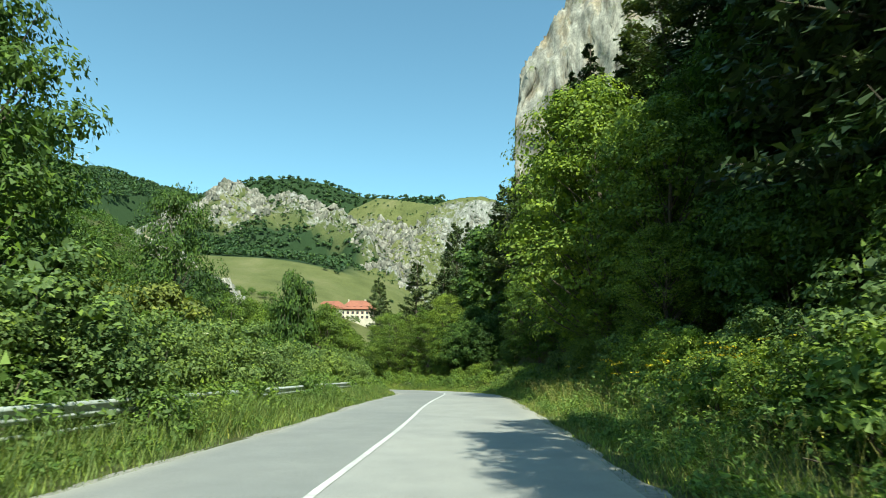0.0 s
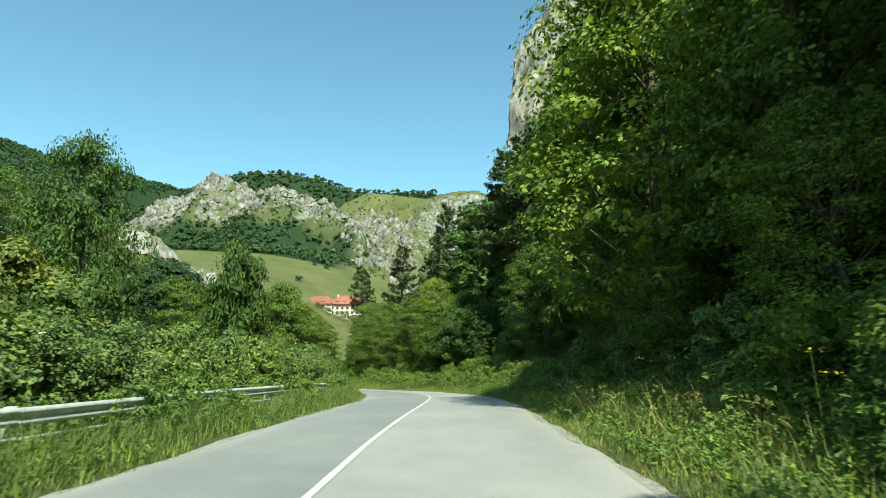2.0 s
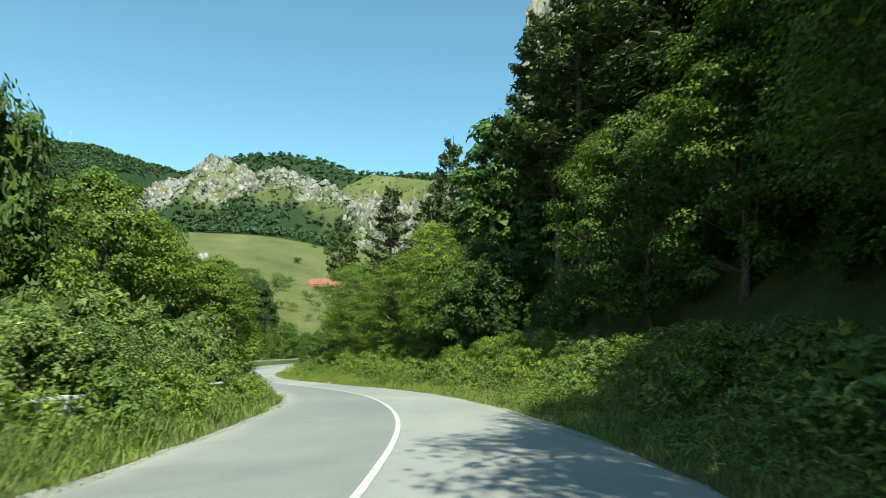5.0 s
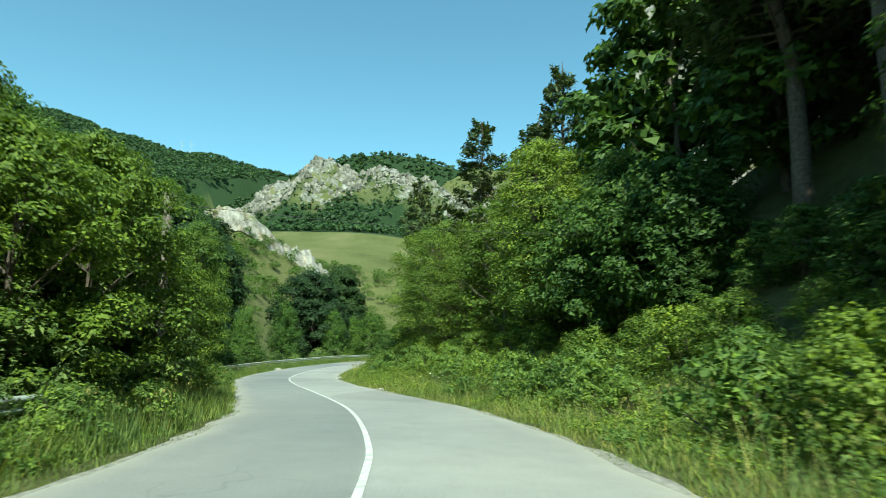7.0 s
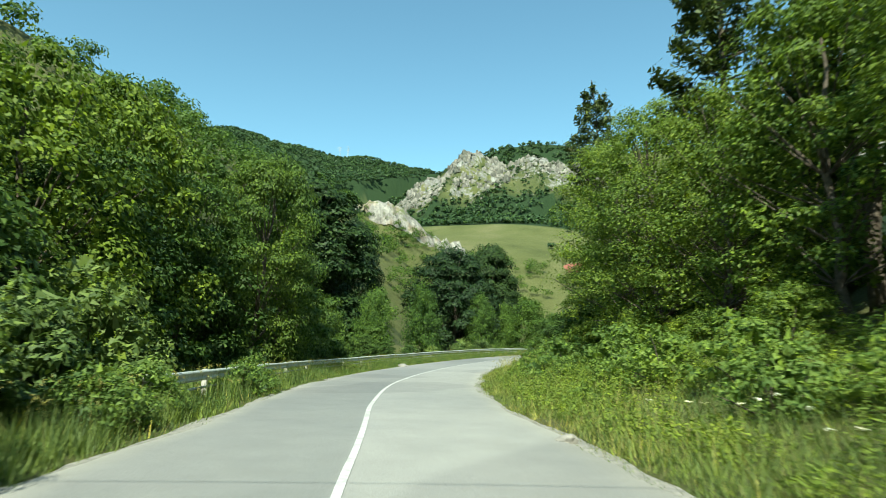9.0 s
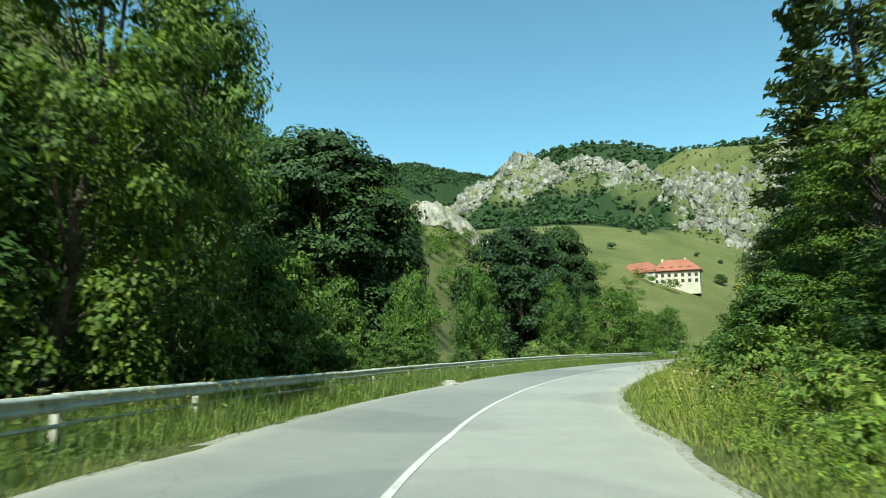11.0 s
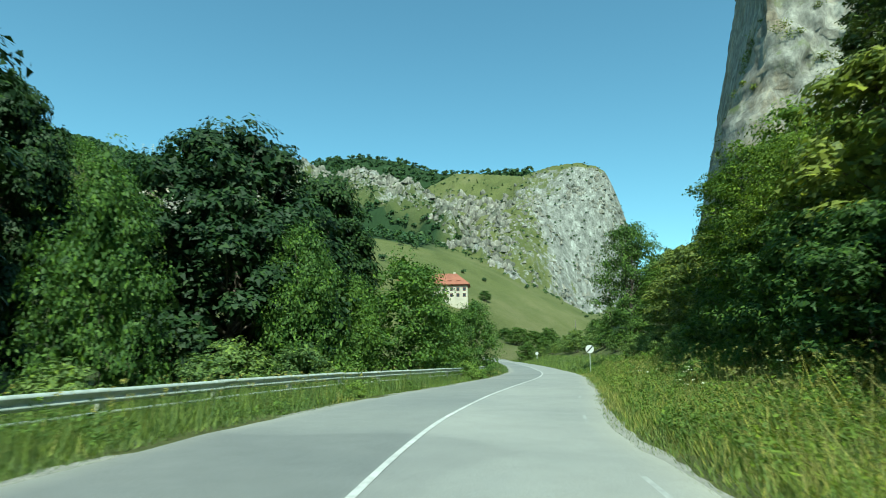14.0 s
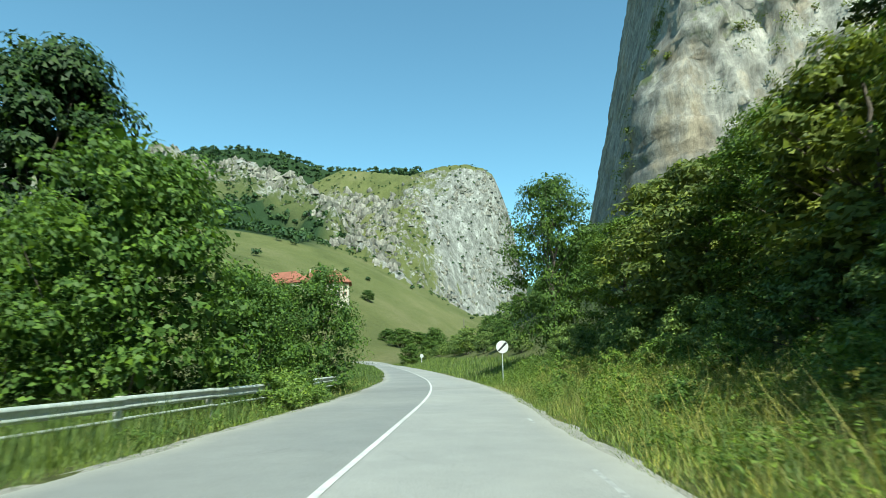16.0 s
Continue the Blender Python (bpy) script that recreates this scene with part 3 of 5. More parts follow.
def slivers(centres, facing, size, r, slim=0.6):
    """As leaves(), but one pointed triangle each, for foliage that is seen small."""
    n = len(centres)
    facing = unit(facing)
    side = unit(np.cross(facing, r.normal(size=(n, 3))))
    along = np.cross(facing, side)
    size = np.broadcast_to(size, (n,))[:, None]
    a, b = centres - along * size * 0.45 - side * size * slim * 0.5, centres - along * size * 0.45 + side * size * slim * 0.5
    return np.stack([a, b, centres + along * size * 0.6], 1).reshape(-1, 3), np.arange(3 * n).reshape(n, 3)


def tube(points, radii, sides=6):
    """Verts and quads of a tapered, bent limb."""
    points = np.asarray(points, dtype=float)
    d = unit(np.gradient(points, axis=0))
    ref = np.where(np.abs(d[:, 2:3]) > 0.9, np.array([[1.0, 0, 0]]), np.array([[0, 0, 1.0]]))
    u = unit(np.cross(d, ref))
    w = np.cross(d, u)
    a = np.linspace(0, 2 * np.pi, sides, endpoint=False)
    ring = u[:, None] * np.cos(a)[None, :, None] + w[:, None] * np.sin(a)[None, :, None]
    v = points[:, None] + ring * np.asarray(radii)[:, None, None]
    k = len(points)
    i = np.arange(k * sides).reshape(k, sides)
    q = np.stack([i[:-1], np.roll(i[:-1], -1, 1), np.roll(i[1:], -1, 1), i[1:]], -1).reshape(-1, 4)
    return v.reshape(-1, 3), q


def joined(pieces):
    vs, fs, n = [], [], 0
    for v, f in pieces:
        vs.append(v)
        fs.append(f + n)
        n += len(v)
    return np.concatenate(vs), np.concatenate(fs)


def limb(start, way, length, r, rise=0.2, k=5, wobble=0.08):
    t = np.linspace(0, 1, k)[:, None]
    p = start + way * length * t + np.array([[0, 0, 1.0]]) * rise * length * t ** 2
    p[1:] += r.normal(scale=wobble * length / k, size=(k - 1, 3))
    return p


def thing(name, label, category, group=""):
    return tagged(new(name), label, category, group)


def broadleaf(name, label, seed, height, spread_r, trunk_r, leaf_mat, leaf=0.26, clusters=120, per=62, crown_from=0.18, layered=0.5, group="", slim=0.55, coarse=False):
    """A tree with a tapered trunk, limbs and an uneven crown of leaves in sprays."""
    r = np.random.default_rng(seed)
    ob = thing(name, label, "tree", group)
    wood = []
    top = np.array([r.normal(0, 0.3), r.normal(0, 0.3), height * 0.86])
    t = np.linspace(0, 1, 9)[:, None]
    trunk = top * t
    trunk[1:-1, :2] += r.normal(scale=0.012 * height, size=(7, 2))
    wood.append(tube(trunk, trunk_r * (1 - 0.85 * t[:, 0]) + 0.02, 8))
    centres, ways, sizes = [], [], []
    lobes = r.uniform(0.72, 1.15, size=9)
    for k in range(clusters):
        f = crown_from + (1 - crown_from) * r.beta(1.25, 1.15)
        az = r.uniform(0, 2 * np.pi)
        g = (f - crown_from) / (1 - crown_from)
        prof = math.sqrt(max(0.02, 1 - (abs(g - 0.36) / (0.66 if g > 0.36 else 0.5)) ** 2.3))
        lobe = np.interp(az / (2 * np.pi) * 8, np.arange(9), np.append(lobes[:8], lobes[0]))
        reach = spread_r * max(0.14, prof) * lobe * (1 - 0.55 * r.random() ** 2.2)
        tip = np.array([np.cos(az) * reach, np.sin(az) * reach, f * height])
        if k % 5 == 0:
            base = trunk[int(np.clip((f - 0.12) * 8, 1, 7))]
            wood.append(tube(limb(base, tip - base, 0.97, r, 0.1), np.linspace(trunk_r * 0.24, 0.012, 5), 5))
        rad = spread_r * r.uniform(0.16, 0.3) * (0.86 if layered > 0.75 else 1.0)
        m = int(per * r.uniform(0.6, 1.35))
        out = np.array([np.cos(az), np.sin(az), 0.0])
        p, way = dome(r, m, 1 - 0.5 * layered)
        p = p * rad
        p[:, 2] -= 0.3 * layered * np.sqrt((p[:, :2] ** 2).sum(1))
        centres.append(tip - out * rad * 0.4 + p)
        ways.append(way + out * 0.25 if layered < 0.75 else way * 0.85 + np.array([0, 0, 0.2]) + out * 0.4)
        sizes.append(leaf * r.uniform(0.65, 1.3, size=m))
        m = int(m * 0.15)
        centres.append(tip - out * rad * 1.15 + ball(r, m) * rad * 0.6)
        ways.append(r.normal(size=(m, 3)))
        sizes.append(leaf * r.uniform(1.4, 2.2, size=m))
    v, f = joined(wood)
    part_mesh("trunk", mesh_from("trunk", v, f, [BARK], True), ob)
    v, f = (slivers if coarse else leaves)(np.concatenate(centres), np.concatenate(ways), np.concatenate(sizes), r, slim)
    part_mesh("crown", mesh_from("crown", v, f, [leaf_mat]), ob)
    return ob


def shrub(name, label, seed, height, spread_r, leaf_mat, leaf=0.16, clusters=60, per=55, group="", category="bush", flowers=0, coarse=True):
    """A many-stemmed bush, leafy to the ground."""
    r = np.random.default_rng(seed)
    ob = thing(name, label, category, group)
    wood, centres, ways, sizes, heads = [], [], [], [], []
    for k in range(clusters):
        az, f = r.uniform(0, 2 * np.pi), r.beta(1.2, 1.0)
        prof = math.sqrt(max(0.05, 1 - (f * 0.97) ** 2.4))
        reach = spread_r * prof * (1 - 0.6 * r.random() ** 2)
        tip = np.array([np.cos(az) * reach, np.sin(az) * reach, 0.08 * height + f * height * r.uniform(0.8, 1.08)])
        if k % (clusters // 5) == 0:
            base = np.array([r.normal(0, 0.15), r.normal(0, 0.15), 0])
            wood.append(tube(limb(base, tip - base, 1.0, r, 0.0, 5, 0.1), np.linspace(0.035, 0.008, 5), 4))
        rad = spread_r * r.uniform(0.14, 0.26)
        m = int(per * r.uniform(0.6, 1.3))
        out = np.array([np.cos(az), np.sin(az), 0])
        p, way = dome(r, m, 0.8)
        centres.append(tip - out * rad * 0.3 + p * rad * 1.15)
        ways.append(way + out * 0.3)
        sizes.append(leaf * r.uniform(0.6, 1.35, size=m))
        m = int(m * 0.14)
        centres.append(tip - out * rad * 1.15 + ball(r, m) * rad * 0.7)
        ways.append(r.normal(size=(m, 3)))
        sizes.append(leaf * r.uniform(1.8, 3.0, size=m))
        if f > 0.55 and len(heads) < flowers:
            q = np.stack([r.normal(0, 0.07, 26), r.normal(0, 0.07, 26), r.normal(0, 0.012, 26)], -1)
            heads.append(tip + out * rad * 0.5 + np.array([0, 0, rad * 0.7]) + q)
    for v, f in wood:
        part_mesh("stem", mesh_from("stem", v, f, [BARK], True), ob)
    c = np.concatenate(centres)
    c[:, 2] = np.abs(c[:, 2]) + 0.02
    v, f = (slivers if coarse else leaves)(c, np.concatenate(ways), np.concatenate(sizes), r, 0.6)
    part_mesh("foliage", mesh_from("foliage", v, f, [leaf_mat]), ob)
    if heads:
        c = np.concatenate(heads)
        v, f = leaves(c, np.array([[0, 0, 1.0]]) + r.normal(scale=0.3, size=c.shape), 0.06, r, 0.9, 0.05)
        part_mesh("blossom", mesh_from("blossom", v, f, [PETAL_WHITE]), ob, "flat creamy white flower heads")
    return ob


def conifer(name, label, seed, height, spread_r, kind="spruce", group="", needles=None):
    """A conifer: whorls of boughs on a straight trunk; a pine keeps a bare lower trunk and rounder plates of needles."""
    r = np.random.default_rng(seed)
    ob = thing(name, label, "tree", group)
    t = np.linspace(0, 1, 8)[:, None]
    trunk = np.array([[0, 0, height]]) * t
    trunk[1:, :2] += r.normal(scale=0.006 * height, size=(7, 2))
    wood = [tube(trunk, 0.017 * height * (1 - 0.93 * t[:, 0]) + 0.01, 8)]
    centres, ways, sizes = [], [], []
    low = 0.12 if kind == "spruce" else 0.34
    z = low
    while z < 0.985:
        g = (z - low) / (1 - low)
        reach = spread_r * ((1 - g) ** 0.85 if kind == "spruce" else (0.55 + 0.45 * math.sin(math.pi * (0.25 + 0.7 * g))) * (1 - 0.72 * g ** 2.2)) + 0.1
        for k in range(r.integers(4, 7)):
            az = r.uniform(0, 2 * np.pi)
            ln = reach * r.uniform(0.6, 1.12)
            way = np.array([np.cos(az), np.sin(az), -0.22 if kind == "spruce" else 0.12])
            base = np.array([0, 0, z * height + r.normal(0, 0.1)])
            p = limb(base, way, ln, r, 0.16, 5, 0.05)
            wood.append(tube(p, np.linspace(0.02 + 0.012 * ln, 0.008, 5), 4))
            m = int((20 + 26 * ln) * (1.0 if kind == "spruce" else 1.25))
            u = r.beta(1.6, 1.0, size=m) if kind == "spruce" else r.beta(2.6, 1.0, size=m)
            pos = np.stack([np.interp(u, np.linspace(0, 1, 5), p[:, j]) for j in range(3)], -1)
            wide = 0.24 * ln * (1.1 - 0.6 * u)[:, None]
            sd = np.array([-np.sin(az), np.cos(az), 0])
            pos = pos + sd * r.normal(size=(m, 1)) * wide
            pos[:, 2] += r.normal(0, 0.06 if kind == "spruce" else 0.16, m) - (0.1 * np.abs(r.normal(size=m)) if kind == "spruce" else 0)
            centres.append(pos)
            ways.append(np.array([0, 0, 1.0]) + way * 0.3 + r.normal(scale=0.45, size=(m, 3)))
            sizes.append(r.uniform(0.22, 0.48, size=m))
        z += r.uniform(0.022, 0.04) * (1.0 if kind == "spruce" else 1.25)
    v, f = joined(wood)
    part_mesh("trunk", mesh_from("trunk", v, f, [BARK], True), ob)
    v, f = slivers(np.concatenate(centres), np.concatenate(ways), np.concatenate(sizes) * 1.15, r, 0.42)
    part_mesh("crown", mesh_from("crown", v, f, [needles or NEEDLE]), ob)
    return ob


FOREST, HEDGE = "woodland along the road", "bushes along the road"
maples = [broadleaf("maple_tree", "leafy bright green maple at the forest edge", 11 + k, 12.0, 4.2, 0.2, LEAF_MAPLE, 0.17, 170, 120, 0.08, 0.85, FOREST, 0.62) for k in range(3)]
# brighter leaves than the other maples: sunlight put into the leaf colour
grand_maples = [broadleaf("maple_tree", "tall leafy maple overhanging the road edge", 15 + k, 12.0, 4.2, 0.2, LEAF_BRIGHT, 0.125, 260, 108, 0.07, 0.85, FOREST, 0.62) for k in range(2)]
hornbeams = [broadleaf("hornbeam_tree", "dense mid-green broadleaf tree on the roadside", 31 + k, 11.0, 4.4, 0.2, LEAF_HORNBEAM, 0.17, 170, 120, 0.05, 0.6, FOREST, 0.7, True) for k in range(3)]
backwood = [broadleaf("beech_tree", "tall mid-green beech standing deeper in the wood", 41 + k, 13.0, 4.4, 0.2, LEAF_HORNBEAM, 0.42, 90, 56, 0.12, 0.6, FOREST, 0.8, True) for k in range(2)]
darks = [broadleaf("walnut_tree", "large dark green spreading broadleaf tree in the meadow", 51 + k, 15.0, 6.8, 0.34, LEAF_DARK, 0.3, 250, 150, 0.05, 0.8, FOREST, 0.75, True) for k in range(2)]
elders = [broadleaf("elder_tree", "yellowish green flowering tree above the hedge", 71 + k, 8.0, 3.0, 0.13, LEAF_ELDER, 0.2, 120, 80, 0.1, 0.5, FOREST, 0.75, True) for k in range(2)]
bushes = [shrub("shrub", "dense leafy green shrub beside the road", 91 + k, 3.2, 2.1, LEAF_SHRUB, 0.16, 75, 52, HEDGE) for k in range(4)]
brambles = [shrub("bramble", "low tangled green bramble on the verge", 111 + k, 1.4, 1.3, LEAF_WEED, 0.12, 42, 34, HEDGE) for k in range(3)]
hazels = [shrub("hazel_bush", "tall rounded hazel bush behind the guard rail", 131 + k, 5.2, 2.7, LEAF_HORNBEAM, 0.18, 120, 78, HEDGE) for k in range(3)]
grand_hazels = [shrub("hazel_bush", "broad leafy hazel bush leaning over the guard rail", 141 + k, 5.2, 2.7, LEAF_HAZEL, 0.125, 170, 85, HEDGE, coarse=False) for k in range(2)]
hedge_bushes = [shrub("shrub", "tall elder shrub crowding the guard rail", 201 + k, 3.2, 2.1, LEAF_SHRUB, 0.12, 100, 70, HEDGE, flowers=2 * k, coarse=False) for k in range(2)]
verge_shrubs = [shrub("shrub", "bright yellow-green leafy shrub on the verge", 221 + k, 2.0, 1.5, LEAF_BRIGHT, 0.085, 70, 70, HEDGE, coarse=False) for k in range(2)]
elderbush = [shrub("elder_bush", "elder bush with a few white flower heads", 151, 3.4, 2.2, LEAF_SHRUB, 0.2, 66, 38, HEDGE, flowers=5)]
spruces = [conifer("spruce_tree", "tall dark spruce on the wooded slope", 171 + k, 20.0, 3.4, "spruce", FOREST) for k in range(2)]
# spruces whose needle colour is darkened to stand for deep shade
dark_spruces = [conifer("spruce_tree", "spruce with shade-darkened needles and boughs hanging over the verge", 191 + k, 20.0, 3.8, "spruce", FOREST, NEEDLE_SHADED) for k in range(2)]
# sunlit look of these crowns comes partly from the brighter leaf colour
canopies = [broadleaf("maple_tree", "tall maple with layered sprays spreading over the road edge", 17 + k, 14.0, 5.0, 0.22, LEAF_BRIGHT, 0.19, 300, 80, 0.16, 1.0, FOREST, 0.72) for k in range(2)]
high_crowns = [broadleaf("ash_tree", "slender ash with a high leafy crown by the road", 25, 14.0, 2.2, 0.14, LEAF_MAPLE, 0.2, 110, 50, 0.5, 0.6, FOREST, 0.7, True)]
pines = [conifer("pine_tree", "tall dark pine with bare lower trunk", 181 + k, 18.0, 3.3, "pine", FOREST) for k in range(2)]
BASE = {id(o): (h, w) for group, h, w in ((maples, 12.0, 4.2), (grand_maples, 12.0, 4.2), (backwood, 13.0, 4.4), (hornbeams, 11.0, 4.4), (darks, 15.0, 6.8), (elders, 8.0, 3.0), (bushes, 3.2, 2.1), (brambles, 1.4, 1.3), (hazels, 5.2, 2.7), (grand_hazels, 5.2, 2.7), (hedge_bushes, 3.2, 2.1), (verge_shrubs, 2.0, 1.5), (elderbush, 3.4, 2.2), (spruces, 20.0, 3.4), (dark_spruces, 20.0, 3.8), (canopies, 14.0, 5.0), (high_crowns, 14.0, 2.2), (pines, 18.0, 3.3)) for o in group}
used = set()


def plant(kinds, x, y, height, width=None, sink=0.1, label=""):
    """Stands one of these kinds at x, y, that high and, if given, that wide from its stem."""
    ob = kinds[int(rng.integers(len(kinds)))]
    h, w = BASE[id(ob)]
    k = height / h
    kw = k if width is None else width / w
    m = Matrix.LocRotScale((x, y, ground_at(x, y) - sink), Euler((rng.normal(0, 0.03), rng.normal(0, 0.03), rng.uniform(0, 6.28))), (kw, kw, k))
    if id(ob) in used:
        made = copy_thing(ob, m @ Matrix.Diagonal((1 / ob.scale.x, 1 / ob.scale.y, 1 / ob.scale.z, 1)))
    else:
        used.add(id(ob))
        ob.matrix_basis = m
        made = ob
    if label:
        tagged(made, label)
    return made


def plant_to(kinds, x, y, top, width=None, label=""):
    """As plant(), but up to a given height in the world."""
    return plant(kinds, x, y, top - ground_at(x, y), width, 0.1, label)


def along(kinds, s0, s1, off, every, height, jitter=0.8, width=None):
    """A row beside the road: offsets count from the driven line."""
    s = s0
    while s < s1:
        o = rng.uniform(*off)
        x, y = place(s, o)
        hh = rng.uniform(*height)
        plant(kinds, float(x), float(y), hh, None if width is None else hh * width)
        s += every * rng.uniform(1 - 0.5 * jitter, 1 + 0.5 * jitter)


# right-hand wood
along(brambles, 0, 60, (4.6, 6.4), 1.7, (0.8, 1.5))
along(brambles, 60, 120, (5.4, 7.2), 2.0, (0.8, 1.5))
along(bushes, 6, 60, (6.0, 7.4), 2.6, (1.3, 2.3))
along(verge_shrubs, 7, 24, (5.0, 6.2), 2.2, (1.2, 2.0))
along(verge_shrubs, 44, 60, (5.6, 7.0), 2.6, (1.2, 1.9))
for s, off, h in ((26.0, 9.2, 11.0), (32.5, 7.6, 16), (38.5, 8.8, 14)):
    x, y = place(s, off)
    plant(canopies, float(x), float(y), h, 0.34 * h)
for s, off, h in ((23.0, 7.8, 5.6), (29.5, 7.2, 5.0), (36.0, 8.2, 5.0), (43.5, 9.4, 9.0)):
    x, y = place(s, off)
    plant(grand_maples, float(x), float(y), h, 0.42 * h)
# narrow trees whose tops shade the near lane
for s, off, h, w in ((-3.5, 4.3, 14, 2.0), (1.5, 4.6, 14, 2.0), (5.5, 5.2, 14.0, 1.9)):
    x, y = place(s, off)
    plant(high_crowns, float(x), float(y), h, w)
for s, off, h in ((12.5, 10.0, 25), (16.5, 11.2, 24), (41, 12.0, 20)):
    x, y = place(s, off)
    plant(dark_spruces, float(x), float(y), h, 4.0)
for s, off, h in ((11.0, 13.4, 26), (16.0, 14.2, 25), (20, 16.0, 24), (26, 17.0, 24), (31, 17.0, 23), (36, 16.5, 22), (58, 18, 24), (62, 18.5, 24), (65.5, 19, 24), (69, 21, 24), (73, 24, 24)):
    x, y = place(s, off)
    plant(dark_spruces, float(x), float(y), h, 4.6)
along(hazels, 12, 46, (9.2, 10.4), 2.6, (3.2, 4.6))
for s, off, h in ((48, 11, 10), (51, 10, 9), (55, 9.6, 8.5), (59, 10.4, 9)):
    x, y = place(s, off)
    plant(maples, float(x), float(y), h)
along(backwood, 2, 34, (14.5, 16.5), 4.0, (10.0, 14.0))
along(hornbeams, 34, 62, (14.5, 16.5), 5.0, (10.0, 13.0))
along(backwood, 50, 95, (18.5, 22), 5.5, (13, 17))
along(pines + spruces, 22, 70, (14, 22), 7.5, (17, 23))
along(verge_shrubs, 60, 104, (7.8, 9.4), 2.6, (1.1, 1.8))
along(verge_shrubs, 104, 124, (7.4, 8.8), 3.0, (1.0, 1.6))
along(hornbeams, 74, 79, (10.0, 11.5), 4.0, (6.5, 8.0))
along(hazels, 70, 76, (10.0, 11.5), 2.6, (4.4, 5.8))
along(hazels, 47, 70, (10.0, 11.4), 2.2, (1.6, 2.4))
along(hazels + bushes, 72, 78, (12.5, 15.0), 2.8, (3.6, 5.0))
for s, off, h in ((58.5, 13.0, 20), (63.0, 11.6, 20), (66.5, 12.6, 19)):
    x, y = place(s, off)
    plant(pines, float(x), float(y), h, 3.4)
along(maples + grand_maples, 79, 101, (9.4, 11.5), 4.6, (8.0, 11.0))
along(hornbeams + maples, 100, 136, (9.8, 12.5), 5.0, (5.5, 7.5))
for s, off, top in ((137.5, 9.8, 6.4), (144.5, 9.2, 8.0), (151.0, 10.8, 8.8), (153.5, 11.4, 7.6), (158, 10.4, 7.2), (163, 11.5, 7.8), (168, 10.2, 7.2), (173, 11.0, 8.0), (178, 10.5, 7.5)):
    x, y = place(s, off)
    plant_to(maples + elders, float(x), float(y), top, 4.2 if top > 8.1 else 3.4)
along(bushes, 120, 190, (7.8, 9.2), 2.8, (1.4, 2.4))
along(brambles, 120, 190, (6.0, 7.2), 3.6, (0.8, 1.3))
along(brambles, 62, 185, (4.4, 6.0), 4.2, (0.4, 0.95))
along(backwood, 100, 122, (15, 21), 5.5, (9, 12))
along(backwood, 138, 190, (14, 16), 8.0, (5, 7))
for x, y, top, w in ((11.5, 78.0, 25.5, 3.2), (13.5, 71, 24, 3.3), (-4.0, 95.0, 17.2, 2.8), (2.2, 106, 27, 3.4), (-0.5, 91.5, 16.0, 2.8), (12, 74, 25, 3.4)):
    plant(pines, x, y, top - ground_at(x, y), w)
for x, y, top in ((0.4, 150, 37), (4, 158, 38), (6, 140, 36), (8, 170, 44)):
    plant(spruces, x, y, min(28, top - ground_at(x, y)))
plant(pines, -11.0, 109.5, 17.5, 2.4)
plant_to(spruces, -12.2, 121.0, 17.0, 4.0)
plant_to(maples, -9.6, 123.0, 7.8, 3.4)
plant(maples, -7.6, 117.0, 9.5, 3.6)
plant(backwood, 9.0, 74.0, 9.0, 3.6)
plant(backwood, 12.0, 80.0, 10.0, 3.8)
plant(dark_spruces, 10.5, 77.0, 18.0, 4.0)
for x, y, top, w in ((-14.2, 107.0, 1.2, 1.7), (-14.6, 112.0, 1.2, 1.6), (-13.8, 117.5, 1.5, 1.8), (-14.2, 123.0, 2.2, 2.0), (-11.0, 102.0, 1.8, 2.2)):
    plant_to(hazels, x, y, top * 0.9, w)
# left side: hedge behind the first guard rail
along(hedge_bushes, 2, 32, (-8.8, -7.7), 2.5, (2.6, 3.4), width=0.68)
along(bushes + elderbush, 33, 56, (-9.2, -8.0), 2.8, (2.6, 3.6), width=0.66)
along(hazels, 8, 60, (-14, -12), 4.4, (4.6, 6.0))
along(brambles, 0, 60, (-7.0, -6.4), 2.8, (0.7, 1.3))
for a, b in ((11.5, 18.5), (22.5, 26.0), (34.0, 37.0), (42.5, 58.0)):
    along(brambles, a, b, (-6.3, -5.8), 1.3, (0.85, 1.15))
    along(hedge_bushes, a, b, (-7.4, -6.9), 2.2, (1.7, 2.4), width=0.6)
along(brambles, 28, 58, (-6.0, -5.5), 3.0, (0.4, 0.7))
along(brambles, 64, 90, (-6.3, -5.6), 2.4, (0.5, 1.0))
along(brambles, 163, 168, (-6.3, -5.9), 1.3, (0.9, 1.2))
along(brambles, 96, 160, (-6.2, -5.7), 6.5, (0.35, 0.6))
for a, b in ((80.5, 84.0), (89.0, 92.5)):
    along(brambles, a, b, (-5.5, -5.0), 1.1, (0.8, 1.05))
for x, y, h in ((-17.0, 28.0, 9.5), (-15.5, 34.0, 9.0), (-22, 38, 10)):
    plant(elders, x, y, h)
plant_to(hazels, -12.5, 51.0, 7.4, 2.6)
plant(hornbeams, -18.0, 20.5, 19.0, 5.6)
plant(hornbeams, -20.0, 27.0, 16.0, 4.4)
plant(hornbeams, -22.0, 50.0, 19.0, 4.2)
for x, y, top, w in ((-11.4, 66.2, 4.2, 2.3), (-10.4, 63.6, 5.2, 2.5), (-9.4, 60.4, 4.4, 2.3), (-13.6, 66.5, 6.2, 2.6), (-13.2, 62.0, 6.4, 2.8), (-11.9, 69.4, 3.4, 1.9)):
    plant_to(maples, x, y, top, w)
